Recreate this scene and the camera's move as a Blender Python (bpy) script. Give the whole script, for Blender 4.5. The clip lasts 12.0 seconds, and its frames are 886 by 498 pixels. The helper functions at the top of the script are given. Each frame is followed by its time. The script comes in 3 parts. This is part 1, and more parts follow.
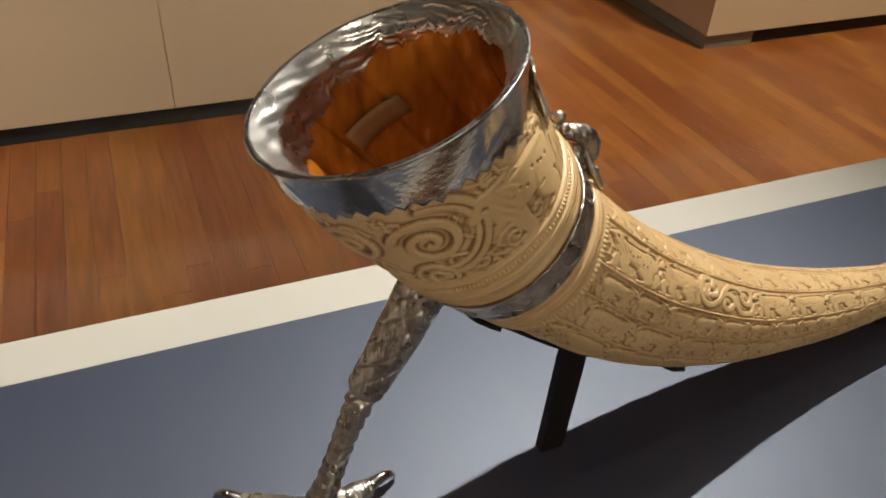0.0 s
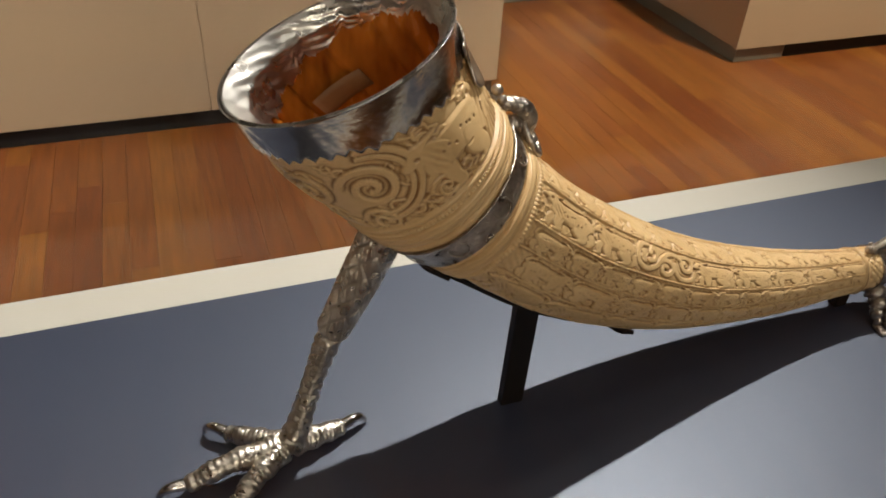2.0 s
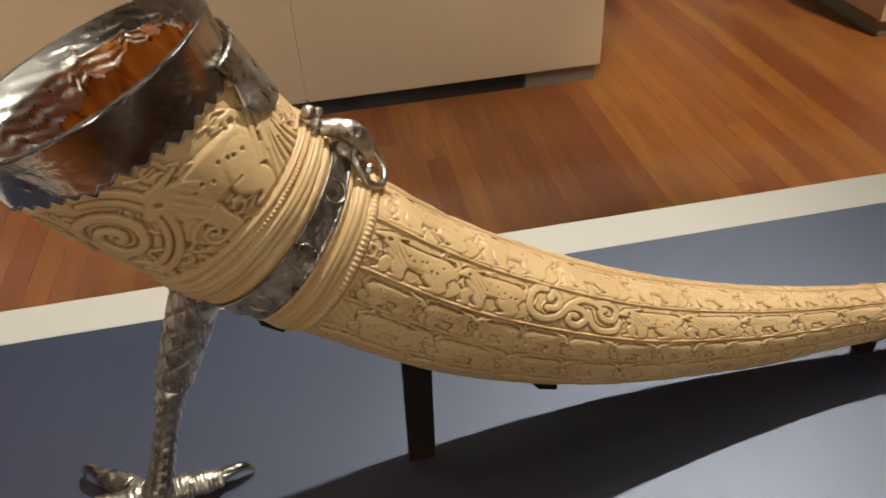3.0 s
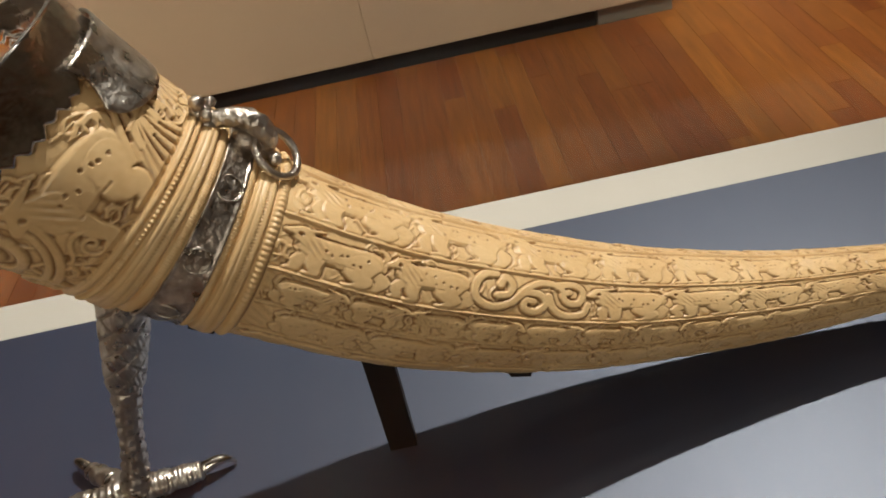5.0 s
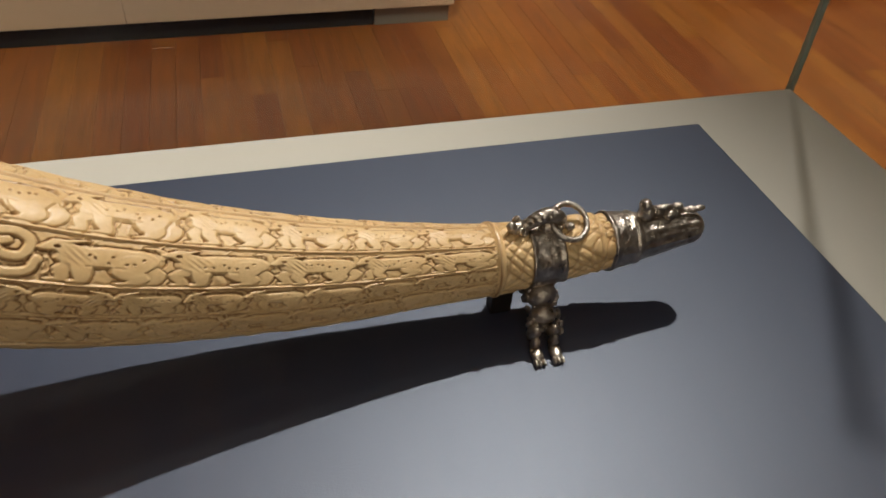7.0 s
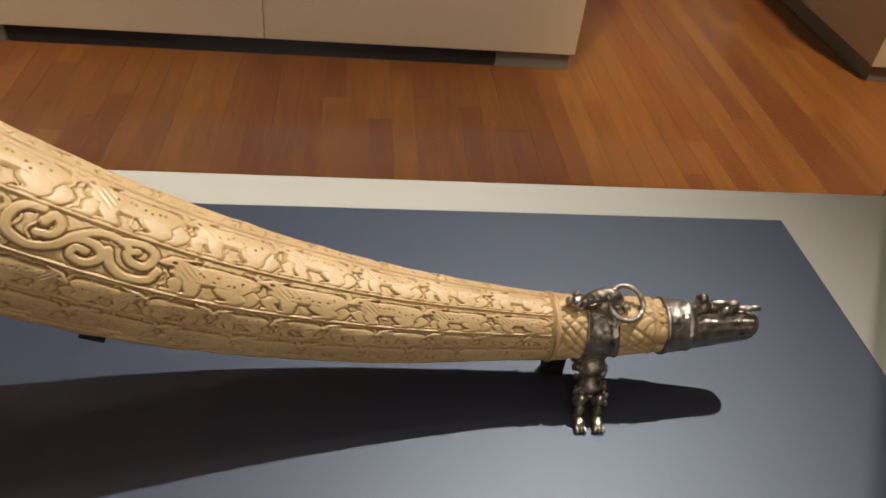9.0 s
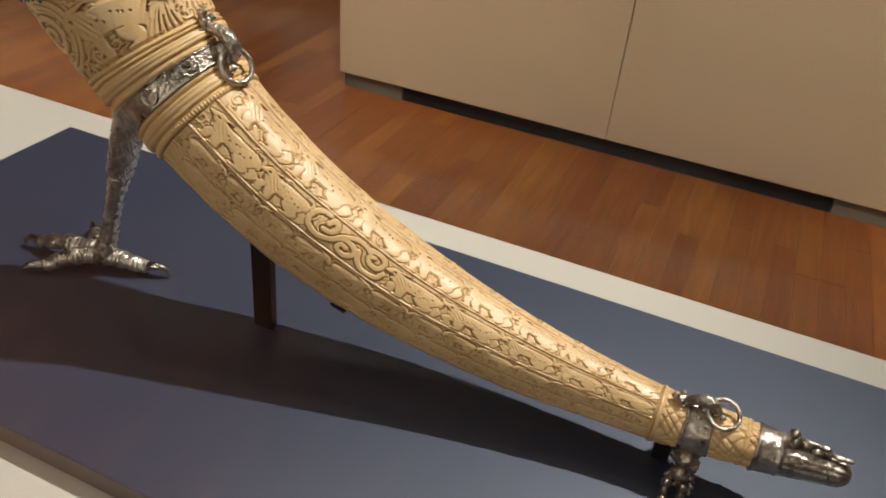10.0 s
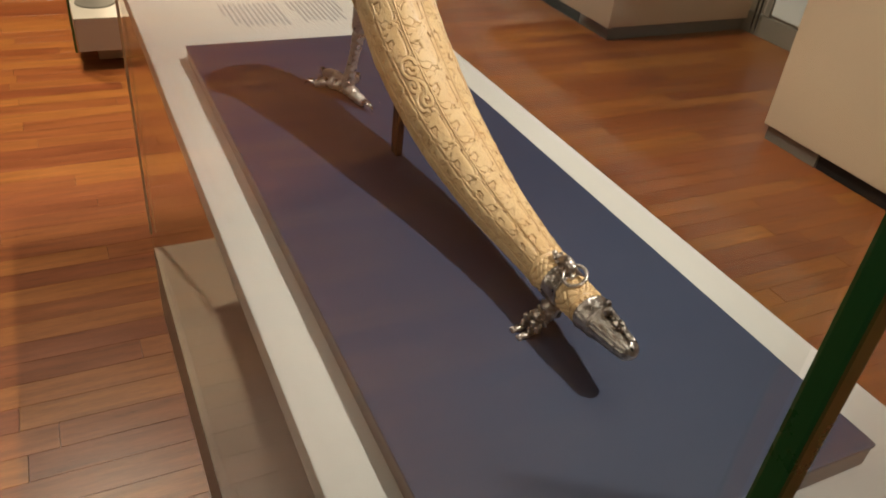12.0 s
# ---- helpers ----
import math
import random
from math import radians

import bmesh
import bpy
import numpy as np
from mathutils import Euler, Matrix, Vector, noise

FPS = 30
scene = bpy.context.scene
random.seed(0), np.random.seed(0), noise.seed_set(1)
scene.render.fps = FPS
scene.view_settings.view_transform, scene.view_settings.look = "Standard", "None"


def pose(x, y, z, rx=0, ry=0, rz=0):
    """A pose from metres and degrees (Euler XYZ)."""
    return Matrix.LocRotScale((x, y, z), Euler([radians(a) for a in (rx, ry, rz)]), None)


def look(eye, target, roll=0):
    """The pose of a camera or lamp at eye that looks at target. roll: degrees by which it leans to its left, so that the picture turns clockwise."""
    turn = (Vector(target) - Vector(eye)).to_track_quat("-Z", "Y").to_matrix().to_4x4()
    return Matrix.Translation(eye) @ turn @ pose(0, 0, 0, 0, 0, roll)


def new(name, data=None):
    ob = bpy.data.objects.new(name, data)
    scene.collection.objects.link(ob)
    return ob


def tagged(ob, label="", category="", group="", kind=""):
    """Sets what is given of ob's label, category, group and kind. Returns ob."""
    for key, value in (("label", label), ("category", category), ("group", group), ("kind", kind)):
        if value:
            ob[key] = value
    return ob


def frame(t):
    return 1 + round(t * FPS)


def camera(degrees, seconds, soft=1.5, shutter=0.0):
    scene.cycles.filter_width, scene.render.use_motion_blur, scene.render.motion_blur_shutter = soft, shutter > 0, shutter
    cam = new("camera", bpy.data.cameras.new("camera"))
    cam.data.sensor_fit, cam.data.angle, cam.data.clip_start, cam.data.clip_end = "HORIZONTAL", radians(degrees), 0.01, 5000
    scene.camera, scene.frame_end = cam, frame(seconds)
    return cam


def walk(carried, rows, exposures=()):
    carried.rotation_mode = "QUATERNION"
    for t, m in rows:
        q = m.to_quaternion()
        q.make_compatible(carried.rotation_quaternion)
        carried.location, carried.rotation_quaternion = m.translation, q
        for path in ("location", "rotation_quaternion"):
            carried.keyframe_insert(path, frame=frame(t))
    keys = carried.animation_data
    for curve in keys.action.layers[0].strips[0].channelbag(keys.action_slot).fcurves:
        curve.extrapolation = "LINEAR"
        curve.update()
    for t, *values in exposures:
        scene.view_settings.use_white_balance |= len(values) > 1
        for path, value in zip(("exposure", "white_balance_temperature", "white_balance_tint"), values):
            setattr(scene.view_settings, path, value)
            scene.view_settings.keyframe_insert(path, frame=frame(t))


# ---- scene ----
cam = camera(60.1, 12.0, 1.8)
PATH = [
    (0, (0.179, -0.445, 0.412), (0.849, 1.0, -0.798), 3.8),
    (0.5, (0.179, -0.484, 0.397), (0.808, 0.972, -0.821), 4.2),
    (1, (0.169, -0.516, 0.39), (0.781, 0.946, -0.829), 4.1),
    (1.5, (0.156, -0.535, 0.414), (0.745, 0.945, -0.797), 3.5),
    (2, (0.198, -0.519, 0.422), (0.785, 0.979, -0.766), 3.2),
    (2.5, (0.3, -0.508, 0.409), (0.711, 1.047, -0.78), 0.7),
    (2.7, (0.333, -0.499, 0.405), (0.667, 1.065, -0.795), -0.5),
    (4.3, (0.42, -0.465, 0.405), (0.285, 1.079, -0.86), -16.8),
    (4.5, (0.426, -0.463, 0.402), (0.327, 1.074, -0.875), -16.0),
    (5, (0.452, -0.462, 0.39), (0.402, 1.06, -0.906), -13.3),
    (5.5, (0.473, -0.459, 0.37), (0.54, 1.049, -0.942), -8.1),
    (6, (0.502, -0.45, 0.344), (0.733, 1.027, -0.985), -2.1),
    (6.5, (0.551, -0.451, 0.323), (0.881, 1.018, -0.994), 0.6),
    (7, (0.587, -0.438, 0.306), (1.051, 0.997, -1.007), 4.2),
    (7.2, (0.598, -0.434, 0.304), (1.094, 0.985, -1.015), 5.2),
    (8.8, (0.599, -0.439, 0.328), (0.972, 1.041, -0.964), 7.1),
    (9, (0.593, -0.459, 0.342), (0.825, 1.071, -0.925), 6.8),
    (9.5, (0.634, -0.552, 0.384), (0.451, 1.038, -0.814), 6.4),
    (10, (0.693, -0.565, 0.419), (0.093, 0.964, -0.723), 5.3),
    (10.5, (0.766, -0.569, 0.416), (-0.293, 0.706, -0.703), 4.9),
    (11, (0.864, -0.592, 0.416), (-0.431, 0.471, -0.676), 4.8),
    (11.5, (1.026, -0.593, 0.421), (-0.376, 0.309, -0.684), 5.4),
    (12, (1.131, -0.504, 0.422), (-0.318, 0.288, -0.708), 6.3),
]
walk(cam, [(t, look(eye, target, roll)) for t, eye, target, roll in PATH],
     [(0, 0.13), (2.5, 0.06), (4.5, -0.02), (7, -0.19), (9.5, -0.06), (12, 0.06)])

# ---- light ----
world = bpy.data.worlds.new("room_air")
world.use_nodes = True
world.node_tree.nodes["Background"].inputs[0].default_value = (1.0, 0.86, 0.7, 1)
world.node_tree.nodes["Background"].inputs[1].default_value = 0.012
scene.world = world


def lamp(name, kind, eye, target, watts, colour, size=0.05, cone=60, blend=0.5):
    data = bpy.data.lights.new(name, kind)
    data.energy, data.color = watts, colour
    if kind == "SPOT":
        data.shadow_soft_size, data.spot_size, data.spot_blend = size, radians(cone), blend
    else:
        data.shape, data.size = "DISK", size
    ob = new(name, data)
    ob.matrix_world = look(eye, target)
    return ob


WARM = (1.0, 0.89, 0.75)
lamp("spot_key", "SPOT", (1.55, 0.87, 3.0), (0.20, -0.25, 0.0), 540, (1.0, 0.95, 0.90), 0.028, 31, 0.9)
# added fill from low in front, brightens the horn's shaded flank
lamp("fill_front", "SPOT", (0.3, -3.1, 1.15), (0.45, -0.1, 0.15), 74, (1.0, 0.9, 0.76), 0.35, 30, 0.8)
lamp("spot_back_room", "SPOT", (0.6, 2.1, 3.0), (0.6, 1.55, -0.8), 10, WARM, 0.10, 58, 0.5)
lamp("spot_cabinet", "SPOT", (0.4, 0.25, 3.1), (0.4, 1.98, -0.3), 470, WARM, 0.10, 44, 0.6)
lamp("spot_left_room", "SPOT", (-2.1, -0.8, 3.0), (-1.75, -0.35, -0.8), 470, (1.0, 0.80, 0.58), 0.06, 57, 0.25)
lamp("spot_left_case", "SPOT", (-2.3, -0.7, 3.0), (-2.05, -0.5, -0.8), 700, (1.0, 0.80, 0.58), 0.06, 37, 0.2)
lamp("spot_far_left", "SPOT", (-2.0, 1.0, 3.0), (-1.9, 2.0, -0.8), 420, WARM, 0.10, 60, 0.6)
lamp("spot_right_room", "SPOT", (2.7, 0.9, 3.0), (2.78, 1.50, -0.8), 860, (1.0, 0.84, 0.63), 0.10, 51, 0.5)
# wide overhead disc added as soft fill, not a fitting of the room
lamp("soft_overhead_fill", "AREA", (0.4, 0.0, 3.25), (0.4, 0.0, 0), 8, (1.0, 0.9, 0.78), 3.0)
# unseen discs added overhead to give the silver something bright to reflect
for x, y in ((-1.2, -1.6), (0.9, -1.9), (-0.9, 1.2), (2.3, -0.4), (0.3, 0.3)):
    lamp("highlight_disc", "AREA", (x, y, 3.24), (x, y, 0), 4.5, (1.0, 0.92, 0.8), 0.30)

# ---- materials ----

def material(name, light, dark, rough, metal=0.0, patch=6.0, grain=90.0, bump=0.15, stretch=(1, 1, 1), spread=0.12, per_piece=0.0, contrast=0.28, gloss=0.5):
    """A two-scale surface: slow patches of two tones, fine grain in tone, gloss and relief."""
    m = bpy.data.materials.new(name)
    m.use_nodes = True
    n, l = m.node_tree.nodes, m.node_tree.links
    p = n["Principled BSDF"]
    co, mp = n.new("ShaderNodeTexCoord"), n.new("ShaderNodeMapping")
    mp.inputs["Scale"].default_value = stretch
    l.new(co.outputs["Object"], mp.inputs[0])
    big, fine = n.new("ShaderNodeTexNoise"), n.new("ShaderNodeTexNoise")
    for tex, sc, det in ((big, patch, 5), (fine, grain, 4)):
        tex.inputs["Scale"].default_value, tex.inputs["Detail"].default_value = sc, det
        l.new(mp.outputs[0], tex.inputs["Vector"])
    both = n.new("ShaderNodeMix")
    both.inputs[0].default_value = 0.35
    l.new(big.outputs[0], both.inputs[2]), l.new(fine.outputs[0], both.inputs[3])
    ramp = n.new("ShaderNodeValToRGB")
    ramp.color_ramp.elements[0].position, ramp.color_ramp.elements[1].position = 0.5 - contrast, 0.5 + contrast
    ramp.color_ramp.elements[0].color, ramp.color_ramp.elements[1].color = (*dark, 1), (*light, 1)
    l.new(both.outputs[0], ramp.inputs[0])
    tone = ramp.outputs[0]
    if per_piece:
        info, hsv, rng, rng2 = n.new("ShaderNodeObjectInfo"), n.new("ShaderNodeHueSaturation"), n.new("ShaderNodeMapRange"), n.new("ShaderNodeMapRange")
        rng.inputs[3].default_value, rng.inputs[4].default_value = 1 - per_piece, 1 + per_piece
        rng2.inputs[3].default_value, rng2.inputs[4].default_value = 0.49, 0.508
        off, add = n.new("ShaderNodeVectorMath"), n.new("ShaderNodeVectorMath")
        off.operation, add.operation = "SCALE", "ADD"
        off.inputs[0].default_value, add.inputs[0].default_value = (7.1, 3.3, 1.9), (0, 0, 0)
        l.new(info.outputs["Random"], off.inputs["Scale"]), l.new(co.outputs["Object"], add.inputs[0]), l.new(off.outputs[0], add.inputs[1])
        l.new(add.outputs[0], mp.inputs[0])
        l.new(info.outputs["Random"], rng.inputs[0]), l.new(rng.outputs[0], hsv.inputs["Value"])
        l.new(info.outputs["Random"], rng2.inputs[0]), l.new(rng2.outputs[0], hsv.inputs["Hue"])
        l.new(tone, hsv.inputs["Color"])
        tone = hsv.outputs[0]
    l.new(tone, p.inputs["Base Color"])
    rr = n.new("ShaderNodeMapRange")
    rr.inputs[1].default_value, rr.inputs[2].default_value = 0.3, 0.7
    rr.inputs[3].default_value, rr.inputs[4].default_value = max(rough - spread, 0.03), min(rough + spread, 1)
    l.new(both.outputs[0], rr.inputs[0]), l.new(rr.outputs[0], p.inputs["Roughness"])
    p.inputs["Metallic"].default_value, p.inputs["Specular IOR Level"].default_value = metal, gloss
    bp = n.new("ShaderNodeBump")
    bp.inputs["Strength"].default_value, bp.inputs["Distance"].default_value = bump, 0.002
    l.new(fine.outputs[0], bp.inputs["Height"]), l.new(bp.outputs[0], p.inputs["Normal"])
    return m


IVORY = material("carved_ivory", (0.79, 0.565, 0.295), (0.57, 0.345, 0.145), 0.40, patch=26, grain=420, bump=0.12, contrast=0.26)
IVORY.node_tree.nodes["Principled BSDF"].inputs["Subsurface Weight"].default_value = 0.03
IVORY.node_tree.nodes["Principled BSDF"].inputs["Subsurface Radius"].default_value = (0.004, 0.0025, 0.0012)
def rub_in_grime(m, colour):
    """Brown residue where the mesh carries old grime."""
    n, l = m.node_tree.nodes, m.node_tree.links
    p = n["Principled BSDF"]
    at, mix = n.new("ShaderNodeAttribute"), n.new("ShaderNodeMix")
    at.attribute_name, mix.data_type = "old_grime", "RGBA"
    l.new(p.inputs["Base Color"].links[0].from_socket, mix.inputs[6])
    mix.inputs[7].default_value = (*colour, 1)
    l.new(at.outputs["Fac"], mix.inputs[0]), l.new(mix.outputs[2], p.inputs["Base Color"])


rub_in_grime(IVORY, (0.27, 0.135, 0.048))
AMBER = material("stained_inner_ivory", (0.74, 0.25, 0.026), (0.12, 0.022, 0.004), 0.24, patch=34, grain=160, bump=0.3, stretch=(1, 1, 0.25), contrast=0.2)
PATCH = material("aged_paper_label", (0.40, 0.23, 0.10), (0.26, 0.13, 0.05), 0.55, patch=60, grain=500)
SILVER = material("worn_silver", (0.80, 0.74, 0.66), (0.36, 0.31, 0.25), 0.32, 1.0, patch=110, grain=300, bump=0.5, contrast=0.22)
LINING = material("crumpled_silver_lining", (0.82, 0.79, 0.74), (0.56, 0.52, 0.47), 0.30, 1.0, patch=40, grain=120, bump=0.25, contrast=0.25, spread=0.12)
BRIGHT = material("polished_silver", (0.76, 0.73, 0.69), (0.34, 0.30, 0.26), 0.18, 1.0, patch=38, grain=420, bump=0.12, contrast=0.25, spread=0.07)
DARKSILVER = material("tarnished_silver", (0.70, 0.63, 0.55), (0.24, 0.19, 0.15), 0.34, 1.0, patch=120, grain=340, bump=0.55, contrast=0.18)
BLACK = material("blackened_steel", (0.010, 0.009, 0.009), (0.005, 0.005, 0.005), 0.5, 0.0, gloss=0.2, patch=30, grain=600, bump=0.05)
SLATE = material("slate_blue_lacquer", (0.018, 0.025, 0.053), (0.016, 0.022, 0.047), 0.48, patch=5, grain=900, bump=0.10, spread=0.03, gloss=0.9)
SLATE.node_tree.nodes["Principled BSDF"].inputs["IOR"].default_value = 1.62
SLATE.node_tree.nodes["Principled BSDF"].inputs["Specular Tint"].default_value = (0.82, 0.88, 1.0, 1)
EDGE = material("slate_blue_edge", (0.13, 0.115, 0.11), (0.10, 0.09, 0.09), 0.35, patch=9, grain=600, bump=0.05)
CREAM = material("cream_paint", (0.58, 0.54, 0.465), (0.53, 0.495, 0.42), 0.5, patch=4, grain=500, bump=0.05)
INK = material("grey_print", (0.36, 0.34, 0.33), (0.30, 0.28, 0.27), 0.6)
BEIGE = material("beige_cabinet_paint", (0.62, 0.475, 0.335), (0.57, 0.435, 0.305), 0.50, patch=2.5, grain=260, bump=0.06)
# beige of the low base, with the shade on it mixed into the colour
SHADED_BEIGE = material("beige_base_with_shade", (0.34, 0.285, 0.215), (0.30, 0.25, 0.19), 0.5, patch=3, grain=260, bump=0.06)
GREY = material("grey_plinth_metal", (0.25, 0.235, 0.20), (0.20, 0.19, 0.16), 0.45, 0.2, patch=5, grain=200)
NEAR_BLACK = material("black_recess", (0.012, 0.010, 0.009), (0.008, 0.007, 0.006), 0.8)
PALE = material("pale_panel", (0.74, 0.80, 0.78), (0.68, 0.75, 0.74), 0.35, patch=1.5, grain=80, bump=0.02)
WALL = material("room_wall_paint", (0.46, 0.42, 0.35), (0.42, 0.38, 0.32), 0.7, patch=2, grain=150)
CEIL = material("ceiling_paint", (0.10, 0.095, 0.09), (0.08, 0.076, 0.07), 0.8, patch=2, grain=150)
WOOD = material("merbau_plank", (0.270, 0.090, 0.020), (0.092, 0.027, 0.006), 0.34, patch=7, grain=60, bump=0.06, stretch=(9, 0.7, 2), per_piece=0.22, contrast=0.26, spread=0.07)
UNDER = material("floor_joint", (0.03, 0.014, 0.008), (0.02, 0.01, 0.006), 0.8)


def glass_material():
    m = bpy.data.materials.new("case_glass")
    m.use_nodes = True
    n, l = m.node_tree.nodes, m.node_tree.links
    n.remove(n["Principled BSDF"])
    clear, shine, mix, fr = n.new("ShaderNodeBsdfTransparent"), n.new("ShaderNodeBsdfGlossy"), n.new("ShaderNodeMixShader"), n.new("ShaderNodeLayerWeight")
    clear.inputs[0].default_value = (0.975, 0.985, 0.975, 1)
    shine.inputs["Roughness"].default_value = 0.02
    fr.inputs[0].default_value = 0.5
    power, scale = n.new("ShaderNodeMath"), n.new("ShaderNodeMapRange")
    power.operation, power.inputs[1].default_value = "POWER", 4.2
    scale.inputs[3].default_value, scale.inputs[4].default_value = 0.02, 0.40
    l.new(fr.outputs["Facing"], power.inputs[0]), l.new(power.outputs[0], scale.inputs[0])
    l.new(scale.outputs[0], mix.inputs[0]), l.new(clear.outputs[0], mix.inputs[1]), l.new(shine.outputs[0], mix.inputs[2])
    l.new(mix.outputs[0], n["Material Output"].inputs[0])
    return m


GLASS = glass_material()
GREEN = material("green_glass_edge", (0.020, 0.13, 0.035), (0.014, 0.09, 0.024), 0.3, patch=20, grain=200, bump=0.0)
PALEEDGE = material("pale_glass_edge", (0.42, 0.47, 0.40), (0.32, 0.38, 0.32), 0.15, patch=20, grain=200, bump=0.0)


# ---- mesh helpers ----
def part(name, bm, mat, parent=None, label="", smooth=False):
    """One mesh object from a bmesh or a finished mesh, under a thing or a part."""
    if isinstance(bm, bpy.types.Mesh):
        me = bm
    else:
        me = bpy.data.meshes.new(name)
        bmesh.ops.recalc_face_normals(bm, faces=bm.faces)
        bm.to_mesh(me)
        bm.free()
    if smooth:
        me.polygons.foreach_set("use_smooth", np.ones(len(me.polygons), bool))
    if not me.materials:
        me.materials.append(mat)
    ob = new(name, me)
    ob.parent = parent
    if label:
        ob["label"] = label
    return ob


def box(x0, x1, y0, y1, z0, z1, bevel=0.002, bm=None):
    bm = bm or bmesh.new()
    r = bmesh.ops.create_cube(bm, size=1, matrix=Matrix.Translation(((x0 + x1) / 2, (y0 + y1) / 2, (z0 + z1) / 2)) @ Matrix.Diagonal((x1 - x0, y1 - y0, z1 - z0, 1)))
    if bevel:
        edges = list({e for v in r["verts"] for e in v.link_edges})
        bmesh.ops.bevel(bm, geom=edges, offset=bevel, segments=2, affect="EDGES", profile=0.6)
    return bm


def grid_mesh(name, P, close_u=False, close_v=True, caps=False):
    """A mesh from an array of points (u, v, 3)."""
    nu, nv = P.shape[:2]
    iu = np.arange(nu if close_u else nu - 1)
    iv = np.arange(nv if close_v else nv - 1)
    a, b = np.meshgrid(iu, iv, indexing="ij")
    a2, b2 = (a + 1) % nu, (b + 1) % nv
    F = np.stack([a * nv + b, a * nv + b2, a2 * nv + b2, a2 * nv + b], -1).reshape(-1, 4)
    faces = F.tolist()
    if caps:
        faces += [list(range(nv))[::-1], list(range((nu - 1) * nv, nu * nv))]
    me = bpy.data.meshes.new(name)
    me.from_pydata(P.reshape(-1, 3).tolist(), [], faces)
    me.update()
    me.polygons.foreach_set("use_smooth", np.ones(len(me.polygons), bool))
    return me


def spline(knots, n):
    """Catmull-Rom through the rows of knots, n samples evenly spread in the first three columns' length."""
    k = np.asarray(knots, float)
    k = np.vstack([2 * k[0] - k[1], k, 2 * k[-1] - k[-2]])
    out = []
    for i in range(1, len(k) - 2):
        t = np.linspace(0, 1, 60, endpoint=False)[:, None]
        a, b, c, d = k[i - 1], k[i], k[i + 1], k[i + 2]
        out.append(0.5 * (2 * b + (c - a) * t + (2 * a - 5 * b + 4 * c - d) * t ** 2 + (3 * b - a - 3 * c + d) * t ** 3))
    out = np.vstack(out + [k[-2][None]])
    s = np.concatenate([[0], np.cumsum(np.linalg.norm(np.diff(out[:, :3], axis=0), axis=1))])
    at = np.linspace(0, s[-1], n)
    return np.stack([np.interp(at, s, out[:, j]) for j in range(out.shape[1])], 1), at


def tube(name, knots, n=40, sides=16, shape=None, flat=1.0):
    """A tapered tube with domed ends through knots (x, y, z, radius). shape(u, angle) scales the radius."""
    C, s = spline(knots, n)
    P, r = C[:, :3], C[:, 3].copy()
    T = np.gradient(P, axis=0)
    T /= np.linalg.norm(T, axis=1)[:, None]
    ref = np.array([0.31, 0.87, 0.22]) if abs(T[0] @ np.array([0, 0, 1])) > 0.6 else np.array([0, 0, 1.0])
    A = np.cross(T, ref)
    A /= np.linalg.norm(A, axis=1)[:, None]
    B = np.cross(T, A)
    ang = np.linspace(0, 2 * math.pi, sides, endpoint=False)
    R = r[:, None] * np.ones((1, sides))
    if shape:
        R = R * shape((s / s[-1])[:, None], ang[None])
    d0, d1 = s, s[-1] - s
    for d in (d0, d1):
        q = np.clip(d / (0.8 * r + 1e-6), 0.0, 1)
        R = R * np.sqrt(np.clip(1 - (1 - q) ** 2, 0.004, 1))[:, None]
    G = P[:, None] + (np.cos(ang)[None] * R)[..., None] * A[:, None] + (np.sin(ang)[None] * R * flat)[..., None] * B[:, None]
    return grid_mesh(name, G, caps=True)


def blob(bm, centre, size, turn=(0, 0, 0), seg=14):
    """An ellipsoid added to bm."""
    bmesh.ops.create_uvsphere(bm, u_segments=seg, v_segments=seg // 2 + 2, radius=1, matrix=pose(*centre, *turn) @ Matrix.Diagonal((*size, 1)))


def torus_mesh(name, m, R, r, squash=1.0, nu=40, nv=12):
    u, v = np.meshgrid(np.linspace(0, 2 * math.pi, nu, endpoint=False), np.linspace(0, 2 * math.pi, nv, endpoint=False), indexing="ij")
    w = R + r * np.cos(v)
    P = np.stack([w * np.cos(u), w * np.sin(u) * squash, r * np.sin(v), np.ones_like(u)], -1)
    P = (P.reshape(-1, 4) @ np.array(m).T)[:, :3].reshape(nu, nv, 3)
    return grid_mesh(name, P, close_u=True)


# ---- the room ----
FLOOR = -0.803
TOP = 3.30


def setting(name, bm, mat, label):
    return tagged(part(name, bm, mat), label, kind="structure")


RX0, RX1, RY0, RY1 = -4.2, 4.6, -3.4, 2.85
setting("wall_north", box(RX0 - 0.1, RX1 + 0.1, RY1, RY1 + 0.12, FLOOR, TOP, 0), WALL, "beige painted gallery wall behind the showcases")
setting("wall_south", box(RX0 - 0.1, RX1 + 0.1, RY0 - 0.12, RY0, FLOOR, TOP, 0), WALL, "plain painted gallery wall")
setting("wall_west", box(RX0 - 0.12, RX0, RY0, RY1, FLOOR, TOP, 0), WALL, "plain painted gallery wall")
setting("wall_east", box(RX1, RX1 + 0.12, RY0, RY1, FLOOR, TOP, 0), WALL, "plain painted gallery wall")
setting("ceiling", box(RX0 - 0.12, RX1 + 0.12, RY0 - 0.12, RY1 + 0.12, TOP, TOP + 0.12, 0), CEIL, "plain dark painted gallery ceiling")
setting("baseboard", box(RX0 + 0.01, RX1 - 0.01, RY1 - 0.03, RY1 - 0.002, FLOOR, FLOOR + 0.11, 0.003), GREY, "grey metal baseboard along the wall")


